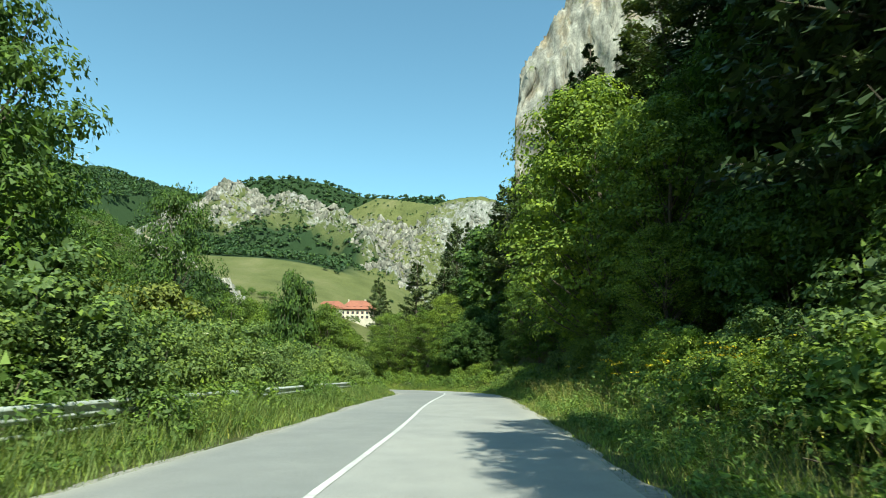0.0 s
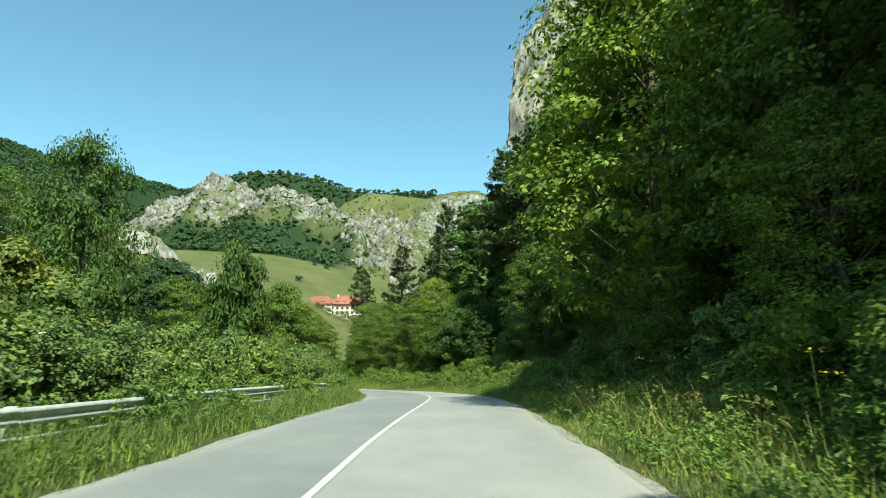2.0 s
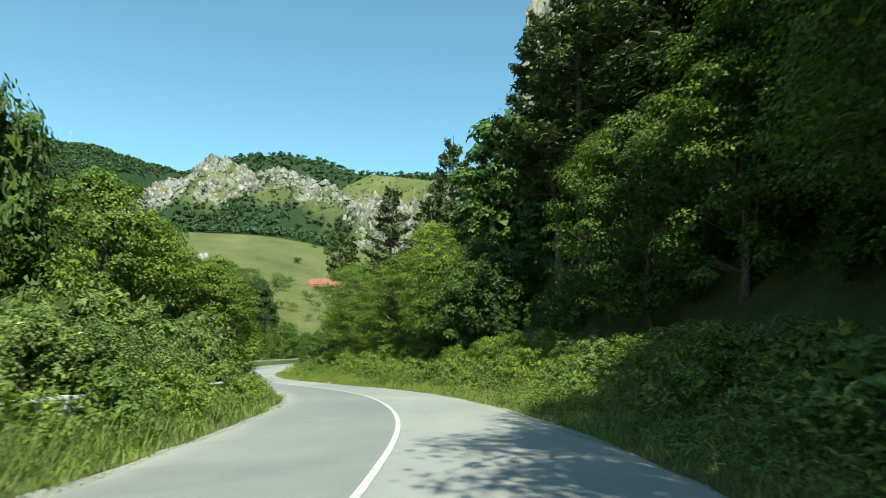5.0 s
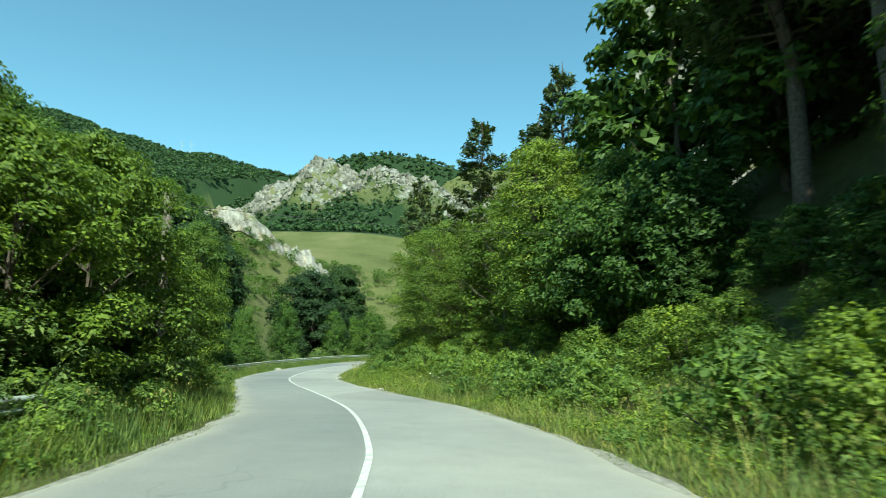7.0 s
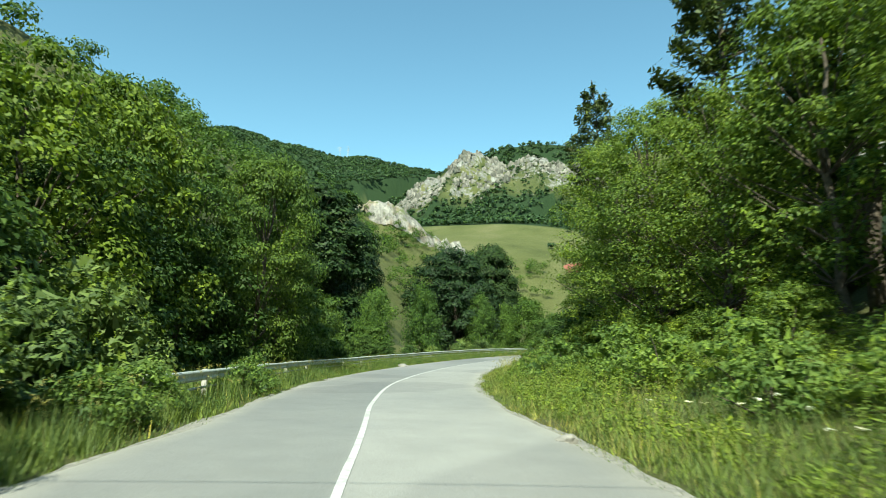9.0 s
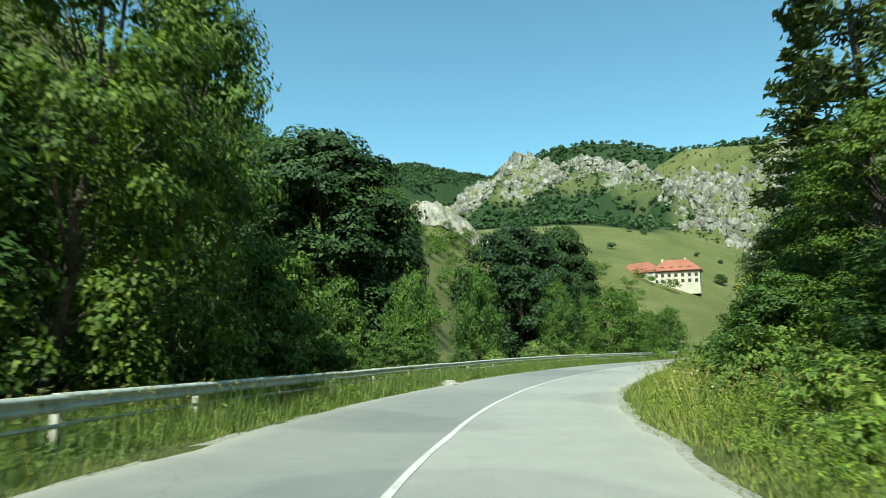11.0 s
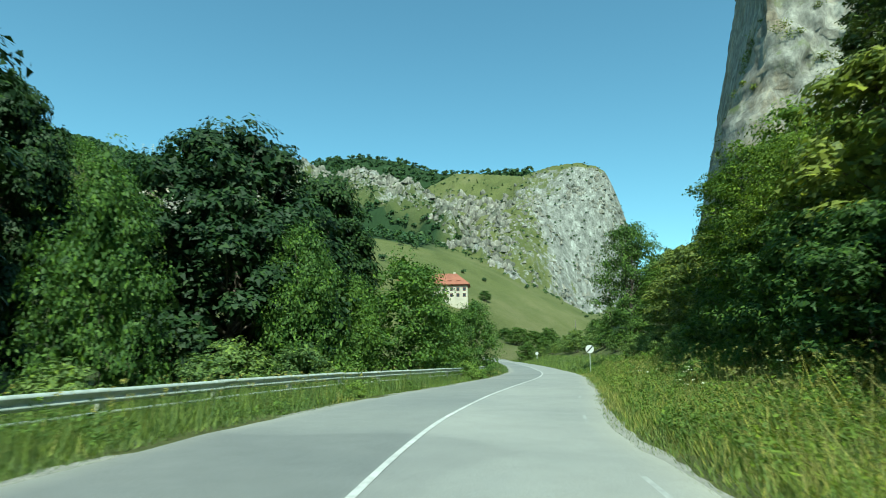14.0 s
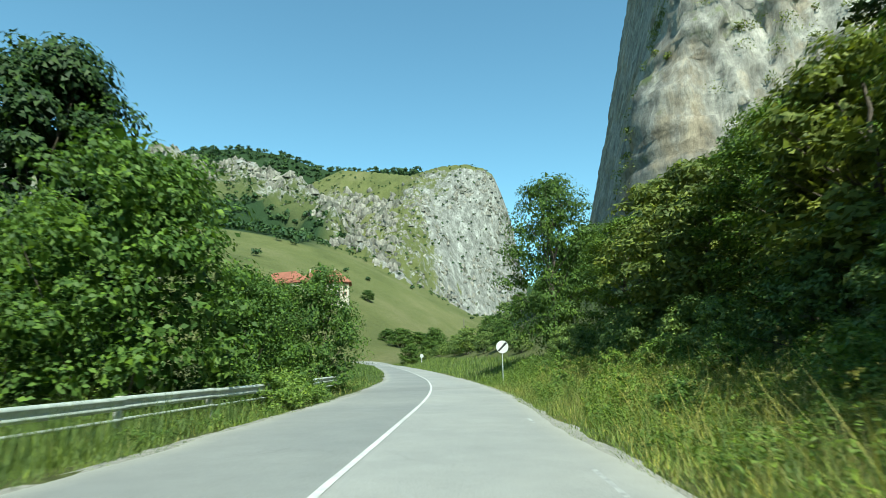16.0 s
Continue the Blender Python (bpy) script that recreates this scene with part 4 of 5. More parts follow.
along(bushes, 57, 71, (-6.6, -5.7), 2.0, (1.0, 1.7))
along(brambles, 54, 67, (-5.4, -4.9), 1.3, (0.6, 1.0))
for s, off, top in ((56, -10.2, 6.4), (60, -9.8, 6.4), (64.5, -10.2, 6.6)):
    x, y = place(s, off)
    plant_to(maples, float(x), float(y), top, 2.8)
# trees on the inside of the bend
along(hazels, 58, 84, (-11.5, -9.6), 3.4, (5.0, 6.6))
along(maples, 64, 88, (-16, -13.5), 5.0, (8, 10))
along(bushes, 58, 90, (-8.4, -6.8), 2.8, (2.2, 3.4))
for x, y, h, w in ((-25.5, 84, 11.0, 4.4), (-28.5, 90.5, 12.0, 4.6), (-32.0, 97, 11.5, 4.0), (-37.0, 101, 11.5, 4.0)):
    plant(hornbeams, x, y, h, w)
plant(hornbeams, -28.8, 98.6, 14.0, 3.3)
plant(maples, -27.0, 94.0, 12.0, 3.0)
for x, y, top, w in ((-23.5, 80, 8.4, 4.0), (-27.5, 79, 10.5, 4.4), (-28, 86, 10.2, 4.4), (-21.5, 76.0, 6.4, 3.2)):
    plant_to(maples, x, y, top, w)
for x, y, top, w in ((-33, 107, 2.4, 2.8), (-36, 111, 2.0, 2.8), (-31, 103.5, 2.2, 2.4), (-38, 117, 2.2, 2.6)):
    plant_to(hazels, x, y, top, w)
along(hazels, 92, 128, (-10.8, -8.6), 2.8, (1.6, 2.6))
along(hazels, 108, 128, (-15, -11.5), 4.2, (4.0, 5.5))
# big dark trees in the meadow
plant_to(darks, -55.0, 135.5, 21.0, 10.8)
plant_to(darks, -59.5, 153.0, 18.5, 5.6)
plant_to(darks, -38.2, 149.0, 12.2, 6.8)
plant_to(darks, -40.4, 169.0, 15.6, 6.6)
# bushes behind the second guard rail
for x, y, top, w in ((-40.8, 129.4, 4.4, 2.6), (-37.8, 137.5, 5.3, 2.7), (-32.6, 144.8, 4.6, 2.3), (-30.2, 156.2, 4.9, 3.9), (-32.8, 151, 2.6, 2.6), (-26.8, 171.5, 3.6, 2.6), (-29.4, 170, 2.8, 2.4), (-28.5, 163, 2.4, 2.3), (-35, 160, 4.0, 2.6), (-30.5, 177, 3.2, 2.6)):
    plant_to(grand_hazels, x, y, top, w)
along(bushes, 122, 172, (-10.6, -9.4), 3.6, (1.6, 2.6))
along(bushes, 178, 200, (-11.0, -9.0), 5.0, (3.0, 4.5))
along(bushes, 215, 330, (9, 16), 8.0, (2, 5))
for k in range(12):
    s = rng.uniform(225, 330)
    x, y = place(s, rng.uniform(12, 32))
    plant(bushes + hazels, float(x), float(y), rng.uniform(3, 7))
# slope below the cliff
for k in range(30):
    x, y = rng.uniform(-6, 22), rng.uniform(176, 246)
    if x > -6 + (y - 172) * 0.12:
        plant((backwood, bushes)[k % 2], x, y, rng.uniform(4.5, 8))
plant(hornbeams, -10.0, 188, 15.0, 4.8)
# bushes by the road further on
for x, y, h, w in ((-24, 386, 7, 6), (-17, 393, 6, 5), (-30, 402, 5, 4), (-21.0, 300, 5, 3.2), (-15.5, 303, 4.6, 3.0), (-12, 330, 6, 4), (-44, 502, 6, 4.5)):
    plant(hazels, x, y, h, w)
plant(bushes, -13.6, 292, 2.4, 2.4)
plant(bushes, -11.0, 291, 2.0, 2.0)
# single trees across the stream
for k in range(20):
    x, y = rng.uniform(-95, -58), rng.uniform(100, 205)
    if not (-75 < x < -48 and 128 < y < 180) and not (-90 < x < -58 and y > 178):
        plant(backwood, x, y, rng.uniform(6, 10))

# shrubs and young trees stepping down to the verge on the last bend
for kinds, at, off, h, w in ((hazels, 130.5, 7.4, 2.6, 1.7), (hazels, 134.5, 7.3, 3.0, 1.8), (hazels, 138.5, 7.6, 3.6, 2.0), (hazels, 143.0, 7.8, 4.2, 2.2), (maples, 147.5, 9.0, 8.2, 2.8), (hornbeams, 128.0, 9.2, 6.0, 2.3), (grand_maples, 141.2, 9.0, 7.0, 2.6), (hazels, 152.0, 8.2, 3.4, 1.9)):
    x, y = place(at, off)
    plant(kinds, float(x), float(y), h, w)
for group in (maples, grand_maples, hornbeams, backwood, darks, elders, bushes, brambles, hazels, grand_hazels, hedge_bushes, verge_shrubs, elderbush, spruces, dark_spruces, canopies, high_crowns, pines):
    for ob in group:
        if id(ob) not in used:
            for child in list(ob.children_recursive) + [ob]:
                bpy.data.objects.remove(child)

# ---- woods far off, one stuff object each ----


def far_wood(name, label, x0, x1, y0, y1, count, size, keep, seed, per=44, leaf=(0.24, 0.42), mat=None):
    r = np.random.default_rng(seed)
    x, y = r.uniform(x0, x1, count), r.uniform(y0, y1, count)
    z, rock, wood = land(x, y)
    ok = keep(x, y, z, rock, wood, r)
    x, y, z = x[ok], y[ok], z[ok]
    k = len(x)
    h = r.uniform(*size, k)
    d = unit(r.normal(size=(k, per, 3)))
    d[..., 2] = np.abs(d[..., 2])
    grow = r.uniform(0.75, 1.05, (k, per, 1))
    lobe = unit(r.normal(size=(k, 5, 3))) * np.array([0.34, 0.34, 0.16]) + np.array([0, 0, 0.42])
    pick = r.integers(0, 5, (k, per))
    p = np.stack([x, y, z], -1)[:, None] + (np.take_along_axis(lobe, pick[..., None].repeat(3, 2), 1) + d * grow * np.array([0.36, 0.36, 0.42])) * h[:, None, None]
    v, f = slivers(p.reshape(-1, 3), (d + r.normal(scale=0.35, size=d.shape)).reshape(-1, 3), (np.repeat(h, per) * r.uniform(*leaf, k * per)) * 1.2, r, 0.9)
    return tagged(new(name, mesh_from(name, v, f, [mat or FAR_LEAF])), label, "woods", kind="stuff")


far_wood("far_woods", "dark green woods on the ridges above the rocks", -1000, 60, 560, 1060, 19000, (4.5, 7.5), lambda x, y, z, rock, wood, r: r.random(len(x)) < np.clip(wood - 0.32, 0, 1) * 1.3, 5, 20, (0.3, 0.5))
far_wood("hill_scrub", "dark scrub dotted over the rocky slopes", -420, 120, 640, 960, 6500, (1.2, 3.6), lambda x, y, z, rock, wood, r: (wood < 0.5) & (r.random(len(x)) < 0.35 * rock + 0.12 + 0.8 * (wood > 0.2)), 6, 14, (0.3, 0.55))
far_wood("hillside_woods", "bushy woods on the near hillside across the stream", -260, -62, 60, 450, 3200, (4, 8), lambda x, y, z, rock, wood, r: (z > 2) & ((x + 101) ** 2 + (y - 250) ** 2 > 500) & (r.random(len(x)) < 0.2 + 1.2 * wood + 0.3 * (z > 46)), 8, 190, (0.06, 0.1), LEAF_HORNBEAM)
far_wood("forest_slope", "dense forest on the steep slope", 34, 125, -40, 190, 420, (9, 14), lambda x, y, z, rock, wood, r: (z > 6), 9, 130, (0.09, 0.14))
far_wood("meadow_bushes", "single dark bushes on the green meadow slope", -140, 40, 340, 640, 9, (3, 6), lambda x, y, z, rock, wood, r: wood < 0.3, 10, 90, (0.16, 0.28))

# ---- cliff by the road ----
CORNERS = [(27.8, 236.5), (72, 368), (125, 372), (155, 300), (135, 226), (78, 224)]


def cells(u, v):
    """Two random numbers and the spot inside the cell, for an uneven net of blocks."""
    best, a, b, du, dv = np.full(u.shape, 9.0), 0 * u, 0 * u, 0 * u, 0 * u
    for i in (-1, 0, 1):
        for k in (-1, 0, 1):
            cu, cv = np.floor(u) + i, np.floor(v) + k
            pu, pv = cu + hashed(cu, cv, 1), cv + hashed(cu, cv, 2)
            d = np.hypot(u - pu, v - pv)
            near = d < best
            best = np.where(near, d, best)
            a, b = np.where(near, hashed(cu, cv, 3), a), np.where(near, hashed(cu, cv, 4), b)
            du, dv = np.where(near, u - pu, du), np.where(near, v - pv, dv)
    return a, b, du, dv


def limestone_tower():
    """A leaning tower of limestone: cracked buttresses, ledges and a foot that flares out."""
    loop = []
    for k, ((ax, ay), (bx, by)) in enumerate(zip(CORNERS, CORNERS[1:] + CORNERS[:1])):
        n = int(math.hypot(bx - ax, by - ay) / (1.0 if k in (0, 5) else 4.0))
        loop += [(ax + (bx - ax) * q / n, ay + (by - ay) * q / n) for q in range(n)]
    loop = np.array(loop)
    loop = (np.roll(loop, 1, 0) + 2 * loop + np.roll(loop, -1, 0)) / 4
    tangent = unit(np.roll(loop, -2, 0) - np.roll(loop, 2, 0))
    outward = np.stack([-tangent[:, 1], tangent[:, 0]], -1)
    run = np.concatenate([[0], np.cumsum(np.linalg.norm(np.diff(loop, axis=0), axis=1))])
    flare = np.interp(loop[:, 1], [236, 365], [68, 150])
    # the shaded western wall is smoother than the sunny front
    calm = np.where((outward[:, 0] < -0.7) & (loop[:, 1] > 242), 0.3, 1.0)
    top = 124 + np.clip(loop[:, 0] - 29, 0, 44) * 1.5
    rows = []
    for z in np.concatenate([np.arange(4, 84, 1.1), np.arange(84, 200, 2.4)]):
        zz = np.minimum(z, top)
        over = np.clip(z - top, 0, None)
        warp = 5 * fbm(run / 8, zz / 12, 3)
        crack = fbm(run / 9, zz / 40 + 3, 5, True) - 0.55
        blocks = fbm(run / 17 + 8, zz / 21, 5) - 0.5
        a, b, du, dv = cells((run + warp) / 6.5, (zz + warp) / 10.5)
        big = 3.0 * (a - 0.5) + 2.2 * (b - 0.5) * du - 0.7 * dv * (0.4 + a)
        a, b, du, dv = cells((run - warp) / 2.1 + 7, zz / 3.6)
        pits = fbm(run / 2.4 + 31, zz / 4.5, 4, True) - 0.55
        ribs = fbm(run / 5.0 + 71, zz / 30, 3, True) - 0.55
        small = 2.2 * pits + 3.0 * ribs + 0.6 * (a - 0.5) + 0.9 * (b - 0.5) * du - 0.25 * dv
        push = np.clip(flare - zz, 0, None) * np.interp(loop[:, 1], [236, 365], [0.3, 0.22]) - 1.5 + calm * (4.0 * crack + 4.0 * blocks + 0.8 * big + small) - 8.0 * smooth_step(-32, 0, zz - top)
        centre = np.array([[95, 290]])
        p = loop + outward * push[:, None]
        p = p + (centre - p) * np.clip(over / 60, 0, 1)[:, None]
        rows.append(np.concatenate([p, (zz + 2.2 * crack * (over > 0) + over * 0.12)[:, None]], 1))
    v = np.array(rows)
    i = np.arange(v.shape[0] * v.shape[1]).reshape(v.shape[:2])
    q = np.stack([i[:-1], np.roll(i[:-1], -1, 1), np.roll(i[1:], -1, 1), i[1:]], -1).reshape(-1, 4)
    ob = thing("limestone_tower", "huge pale limestone cliff tower above the trees", "cliff")
    part_mesh("rock_face", mesh_from("rock_face", v.reshape(-1, 3), q[:, ::-1], [CLIFF]), ob)
    # tufts of scrub on the ledges of the sunny side
    r = np.random.default_rng(33)
    pts, ways, sizes = [], [], []
    for k in range(330):
        a, b = int(62 * r.random() ** 1.4), int(r.integers(-64, 16))
        c = v[a, b]
        m = int(r.integers(60, 110))
        s = r.uniform(0.8, 2.6)
        pts.append(c + outward[b].tolist() @ np.array([[1.0, 0, 0], [0, 1.0, 0]]) * 0.4 + ball(r, m) * s * np.array([1, 1, 0.7]))
        ways.append(np.array([0, 0, 0.8]) + r.normal(scale=0.6, size=(m, 3)))
        sizes.append(r.uniform(0.25, 0.5, m))
    pv, pf = slivers(np.concatenate(pts), np.concatenate(ways), np.concatenate(sizes), r)
    part_mesh("ledge_scrub", mesh_from("ledge_scrub", pv, pf, [LEAF_ELDER]), ob, "dry green scrub growing on the ledges")
    return ob


limestone_tower()


def boulder(name, label, x, y, z, size, seed, parts=3, material=None):
    """A weathered block of limestone."""
    bm = bmesh.new()
    bmesh.ops.create_icosphere(bm, subdivisions=parts, radius=0.5)
    for v in bm.verts:
        n = 1 + 0.55 * noise.noise(v.co * 1.6 + Vector((seed, 0, 0))) + 0.25 * noise.noise(v.co * 4.5 + Vector((0, seed, 0))) + 0.1 * noise.noise(v.co * 11 + Vector((0, seed, 0)))
        v.co = Vector((v.co.x * size[0], v.co.y * size[1], v.co.z * size[2])) * n
    me = bpy.data.meshes.new(name)
    bm.to_mesh(me)
    bm.free()
    me.materials.append(material or STONE)
    ob = new(name, me)
    ob.location = (x, y, z)
    return tagged(ob, label, "rock")


# limestone fin on the left ridge
FIN = [(-191, 363, 75, 6), (-183, 369, 78, 8), (-175, 375, 79, 9), (-169, 381, 74, 8), (-163, 388, 68, 8), (-157, 396, 60, 7), (-151, 404, 59, 10), (-145, 411, 57, 12), (-139, 418, 48, 9), (-131, 430, 39, 7), (-122, 440, 35, 6), (-112, 447, 33, 5)]
def rock_rib(name, label, crest):
    """A continuous jagged wall of rock along a crest line."""
    c = np.array(crest, dtype=float)
    run = np.concatenate([[0], np.cumsum(np.hypot(np.diff(c[:, 0]), np.diff(c[:, 1])))])
    u = np.arange(0, run[-1], 0.9)
    x, y, z, b = (np.interp(u, run, c[:, k]) for k in range(4))
    tx, ty = np.gradient(x), np.gradient(y)
    n = np.hypot(tx, ty)
    nx, ny = ty / n, -tx / n
    teeth = fbm(u / 5.5, u * 0 + 4, 4, True) - 0.6
    rows = []
    for q in np.linspace(-1, 1, 17):
        rough = fbm(u / 3.0 + 9, u * 0 + 4 * q, 4, True) - 0.55
        out = q * b * (0.95 + 0.5 * rough)
        down = b * (1.75 * abs(q) ** 1.25) * (1 + 0.25 * rough)
        rows.append(np.stack([x + nx * out, y + ny * out, z + b * 0.55 * teeth * (1 - abs(q)) - down + 1.6 * rough], -1))
    v = np.stack(rows, 1)
    i = np.arange(v.shape[0] * v.shape[1]).reshape(v.shape[:2])
    q = np.stack([i[:-1, :-1], i[:-1, 1:], i[1:, 1:], i[1:, :-1]], -1).reshape(-1, 4)
    return tagged(new(name, mesh_from(name, v.reshape(-1, 3), q[:, ::-1], [CLIFF])), label, "rock")


rock_rib("rock_outcrop", "pale jagged limestone rib running down the ridge", FIN)


def crags(name, label, x0, x1, y0, y1, count, size, want, seed, lean=0.25):
    """Angular teeth of limestone bedded deep in the slope, a stuff object."""
    r = np.random.default_rng(seed)
    x, y = r.uniform(x0, x1, count), r.uniform(y0, y1, count)
    z, rock, wood = land(x, y)
    group = fbm(x / 23 + seed, y / 23, 3)
    ok = r.random(count) < want(x, y, z, rock, wood) * smooth_step(0.42, 0.56, group)
    x, y, z, group = x[ok], y[ok], z[ok], group[ok]
    n = len(x)
    w = r.uniform(*size, n) * (0.5 + 1.1 * group)
    tall = w * r.uniform(0.45, 1.1, n)
    az = np.linspace(0, 2 * np.pi, 4, endpoint=False)[None] + r.uniform(0, 1.5, (n, 1))
    tilt = r.normal(0, lean, (n, 2)) * w[:, None]
    rings = []
    for up, grow in ((-0.8, 1.3), (0.35, 0.9), (0.75, 0.3)):
        rad = w[:, None] * 0.5 * grow * r.uniform(0.6, 1.35, (n, 4))
        rings.append(np.stack([x[:, None] + np.cos(az) * rad * 1.2 + tilt[:, :1] * up, y[:, None] + np.sin(az) * rad * 0.8 + tilt[:, 1:] * up, z[:, None] + up * tall[:, None] * r.uniform(0.7, 1.15, (n, 4))], -1))
    v = np.stack(rings, 1)
    i = np.arange(n * 12).reshape(n, 3, 4)
    side = np.stack([i[:, :-1], np.roll(i[:, :-1], -1, 2), np.roll(i[:, 1:], -1, 2), i[:, 1:]], -1).reshape(-1, 4)
    me = mesh_from(name, v.reshape(-1, 3), np.concatenate([side, i[:, 2]]), [ROCK])
    return tagged(new(name, me), label, "rocks", kind="stuff")


crags("ridge_crags", "jagged grey limestone crags along the rocky ridge", -400, -30, 640, 890, 8500, (3.0, 8.0), lambda x, y, z, rock, wood: np.clip((rock - 0.3) * 4, 0, 0.9), 81)
crags("ridge_crags", "small broken limestone blocks between the crags", -400, -30, 640, 890, 6000, (1.2, 3.4), lambda x, y, z, rock, wood: np.clip((rock - 0.26) * 3, 0, 0.7), 83)
crags("slope_crags", "pale rocks standing out of the grassy slope", -60, 130, 680, 900, 4500, (1.0, 3.6), lambda x, y, z, rock, wood: np.clip((rock - 0.22) * 2.2, 0, 0.75), 82)

# ---- the verges ----


def verge_spots(r, count, s0, s1, o0, o1, edge, cut, seed):
    """Scattered spots along one verge, in uneven patches."""
    s, d = r.uniform(s0, s1, count), r.uniform(o0, o1, count)
    keep = fbm(s / 2.1 + seed, d / 1.5, 3) + 0.12 * smooth_step(0.0, 0.9, d) > cut + 0.12 * r.random(count)
    s, d = s[keep], d[keep]
    e = np.interp(s, EDGE_S, EDGE_R if edge == "right" else EDGE_L)
    x, y = place(s, e + (1 if edge == "right" else -1) * d)
    return s, d, x, y, land(x, y)[0]


def blades(name, label, count, s0, s1, o0, o1, tall, mat, seed, wide=0.012, droop=0.35, edge="right", cut=0.4):
    """Grass as bent blades, a stuff object along one verge."""
    r = np.random.default_rng(seed)
    s, d, x, y, z = verge_spots(r, count, s0, s1, o0, o1, edge, cut, seed)
    n = len(s)
    patch = 0.5 + 1.0 * fbm(s / 3.1, d / 2.0 + seed, 3)
    h = r.uniform(*tall, n) * patch * np.clip(0.3 + d * 0.7, 0.3, 1)
    az = r.uniform(0, 2 * np.pi, n)
    lean = np.stack([np.cos(az), np.sin(az), 0 * az], -1)
    sd = np.stack([-np.sin(az), np.cos(az), 0 * az], -1) * (wide * (0.7 + 0.6 * r.random(n)))[:, None]
    base = np.stack([x, y, z - 0.03], -1)
    up = np.array([[0, 0, 1.0]])
    tip = base + up * (h * (1 - 0.25 * droop))[:, None] + lean * (h * droop * r.uniform(0.5, 1.3, n))[:, None]
    v = np.stack([base - sd, base + sd, tip], 1).reshape(-1, 3)
    f = np.arange(3 * n).reshape(n, 3)
    return tagged(new(name, mesh_from(name, v, f, [mat])), label, "grass", kind="stuff")


def seed_heads(name, label, count, s0, s1, o0, o1, tall, seed, edge):
    """Thin bent stalks, each with a feathery head of small slivers."""
    r = np.random.default_rng(seed)
    s, d, x, y, z = verge_spots(r, count, s0, s1, o0, o1, edge, 0.46, seed)
    n = len(s)
    h = r.uniform(*tall, n)
    az = r.uniform(0, 2 * np.pi, n)
    lean = np.stack([np.cos(az), np.sin(az), 0 * az], -1)
    base = np.stack([x, y, z - 0.03], -1)
    tip = base + np.stack([0 * h, 0 * h, h], -1) + lean * (0.3 * h)[:, None]
    sd = np.stack([-np.sin(az), np.cos(az), 0 * az], -1) * 0.0035
    stalk = np.stack([base - sd, base + sd, tip], 1).reshape(-1, 3)
    u = r.random((n, 10))
    p = tip[:, None] + lean[:, None] * (0.2 * u * h[:, None] * 0.5)[..., None] - np.stack([0 * u, 0 * u, 0.12 * u ** 2 - 0.05 * u], -1) + r.normal(scale=0.012, size=(n, 10, 3))
    hv, hf = slivers(p.reshape(-1, 3), r.normal(size=(n * 10, 3)), 0.05, r, 0.35)
    v = np.concatenate([stalk, hv])
    f = np.concatenate([np.arange(3 * n).reshape(n, 3), hf + 3 * n])
    return tagged(new(name, mesh_from(name, v, f, [GRASS_DRY])), label, "grass", kind="stuff")


blades("verge_grass", "green roadside grass on the verge", 110000, -3, 190, 0.02, 5.5, (0.18, 0.55), GRASS, 21, 0.010, 0.8)
blades("verge_grass", "green roadside grass by the guard rail", 100000, -3, 165, 0.02, 3.4, (0.22, 0.7), GRASS, 22, 0.011, 0.6, edge="left")
blades("verge_grass", "tall grass half hiding the guard rail", 26000, -3, 60, 0.6, 2.6, (0.5, 1.0), GRASS, 31, 0.009, 0.6, edge="left", cut=0.4)
blades("dry_grass", "dry blond grass fringe along the asphalt edge", 22000, -3, 180, -0.05, 1.0, (0.15, 0.45), GRASS_DRY, 27, 0.008, 0.6)
blades("dry_grass", "tall dry seeding grass among the weeds", 13000, -3, 175, 0.3, 4.0, (0.4, 1.0), GRASS_DRY, 23, 0.006, 0.6, cut=0.5)
blades("verge_grass", "tall grass in front of the guard rail", 34000, 60, 165, 0.4, 2.4, (0.45, 1.0), GRASS, 28, 0.011, edge="left", cut=0.42)
for side, seed in (("left", 29), ("right", 30)):
    blades("verge_grass", "short grass creeping over the asphalt edge", 60000, -3, 190, -0.22, 0.9, (0.12, 0.36), GRASS, seed, 0.01, 0.5, edge=side, cut=0.3)
blades("dry_grass", "yellowing grass below the cliff", 12000, 126, 178, 0.2, 4.8, (0.3, 0.8), GRASS_DRY, 46, 0.006, 0.6, cut=0.44)
blades("meadow_grass", "tall pale green grass among the weeds", 22000, 56, 190, 0.5, 6.0, (0.4, 0.9), GRASS, 38, 0.007, 0.75, cut=0.44)
seed_heads("seeding_grass", "straw-coloured seed heads nodding over the verge", 1500, 96, 176, 0.8, 5.0, (0.8, 1.3), 39, "right")
seed_heads("seeding_grass", "straw-coloured seed heads nodding over the verge", 700, -2, 62, 0.6, 3.2, (0.7, 1.1), 40, "right")
seed_heads("seeding_grass", "straw-coloured seed heads in front of the guard rail", 900, 62, 150, 0.6, 2.4, (0.6, 1.0), 45, "left")
blades("plume_grass", "tall blond seeding grass arching over the verge", 260, 142, 162, 1.6, 5.5, (0.9, 1.5), GRASS_DRY, 35, 0.011, 0.85, cut=0.3)
blades("plume_grass", "tall blond seeding grass arching over the verge", 700, 20, 29, 0.8, 3.5, (0.8, 1.4), GRASS_DRY, 36, 0.009, 0.8, cut=0.3)
blades("plume_grass", "tall blond seeding grass arching over the verge", 900, 104, 134, 1.2, 4.5, (0.9, 1.5), GRASS_DRY, 37, 0.01, 0.8, cut=0.3)
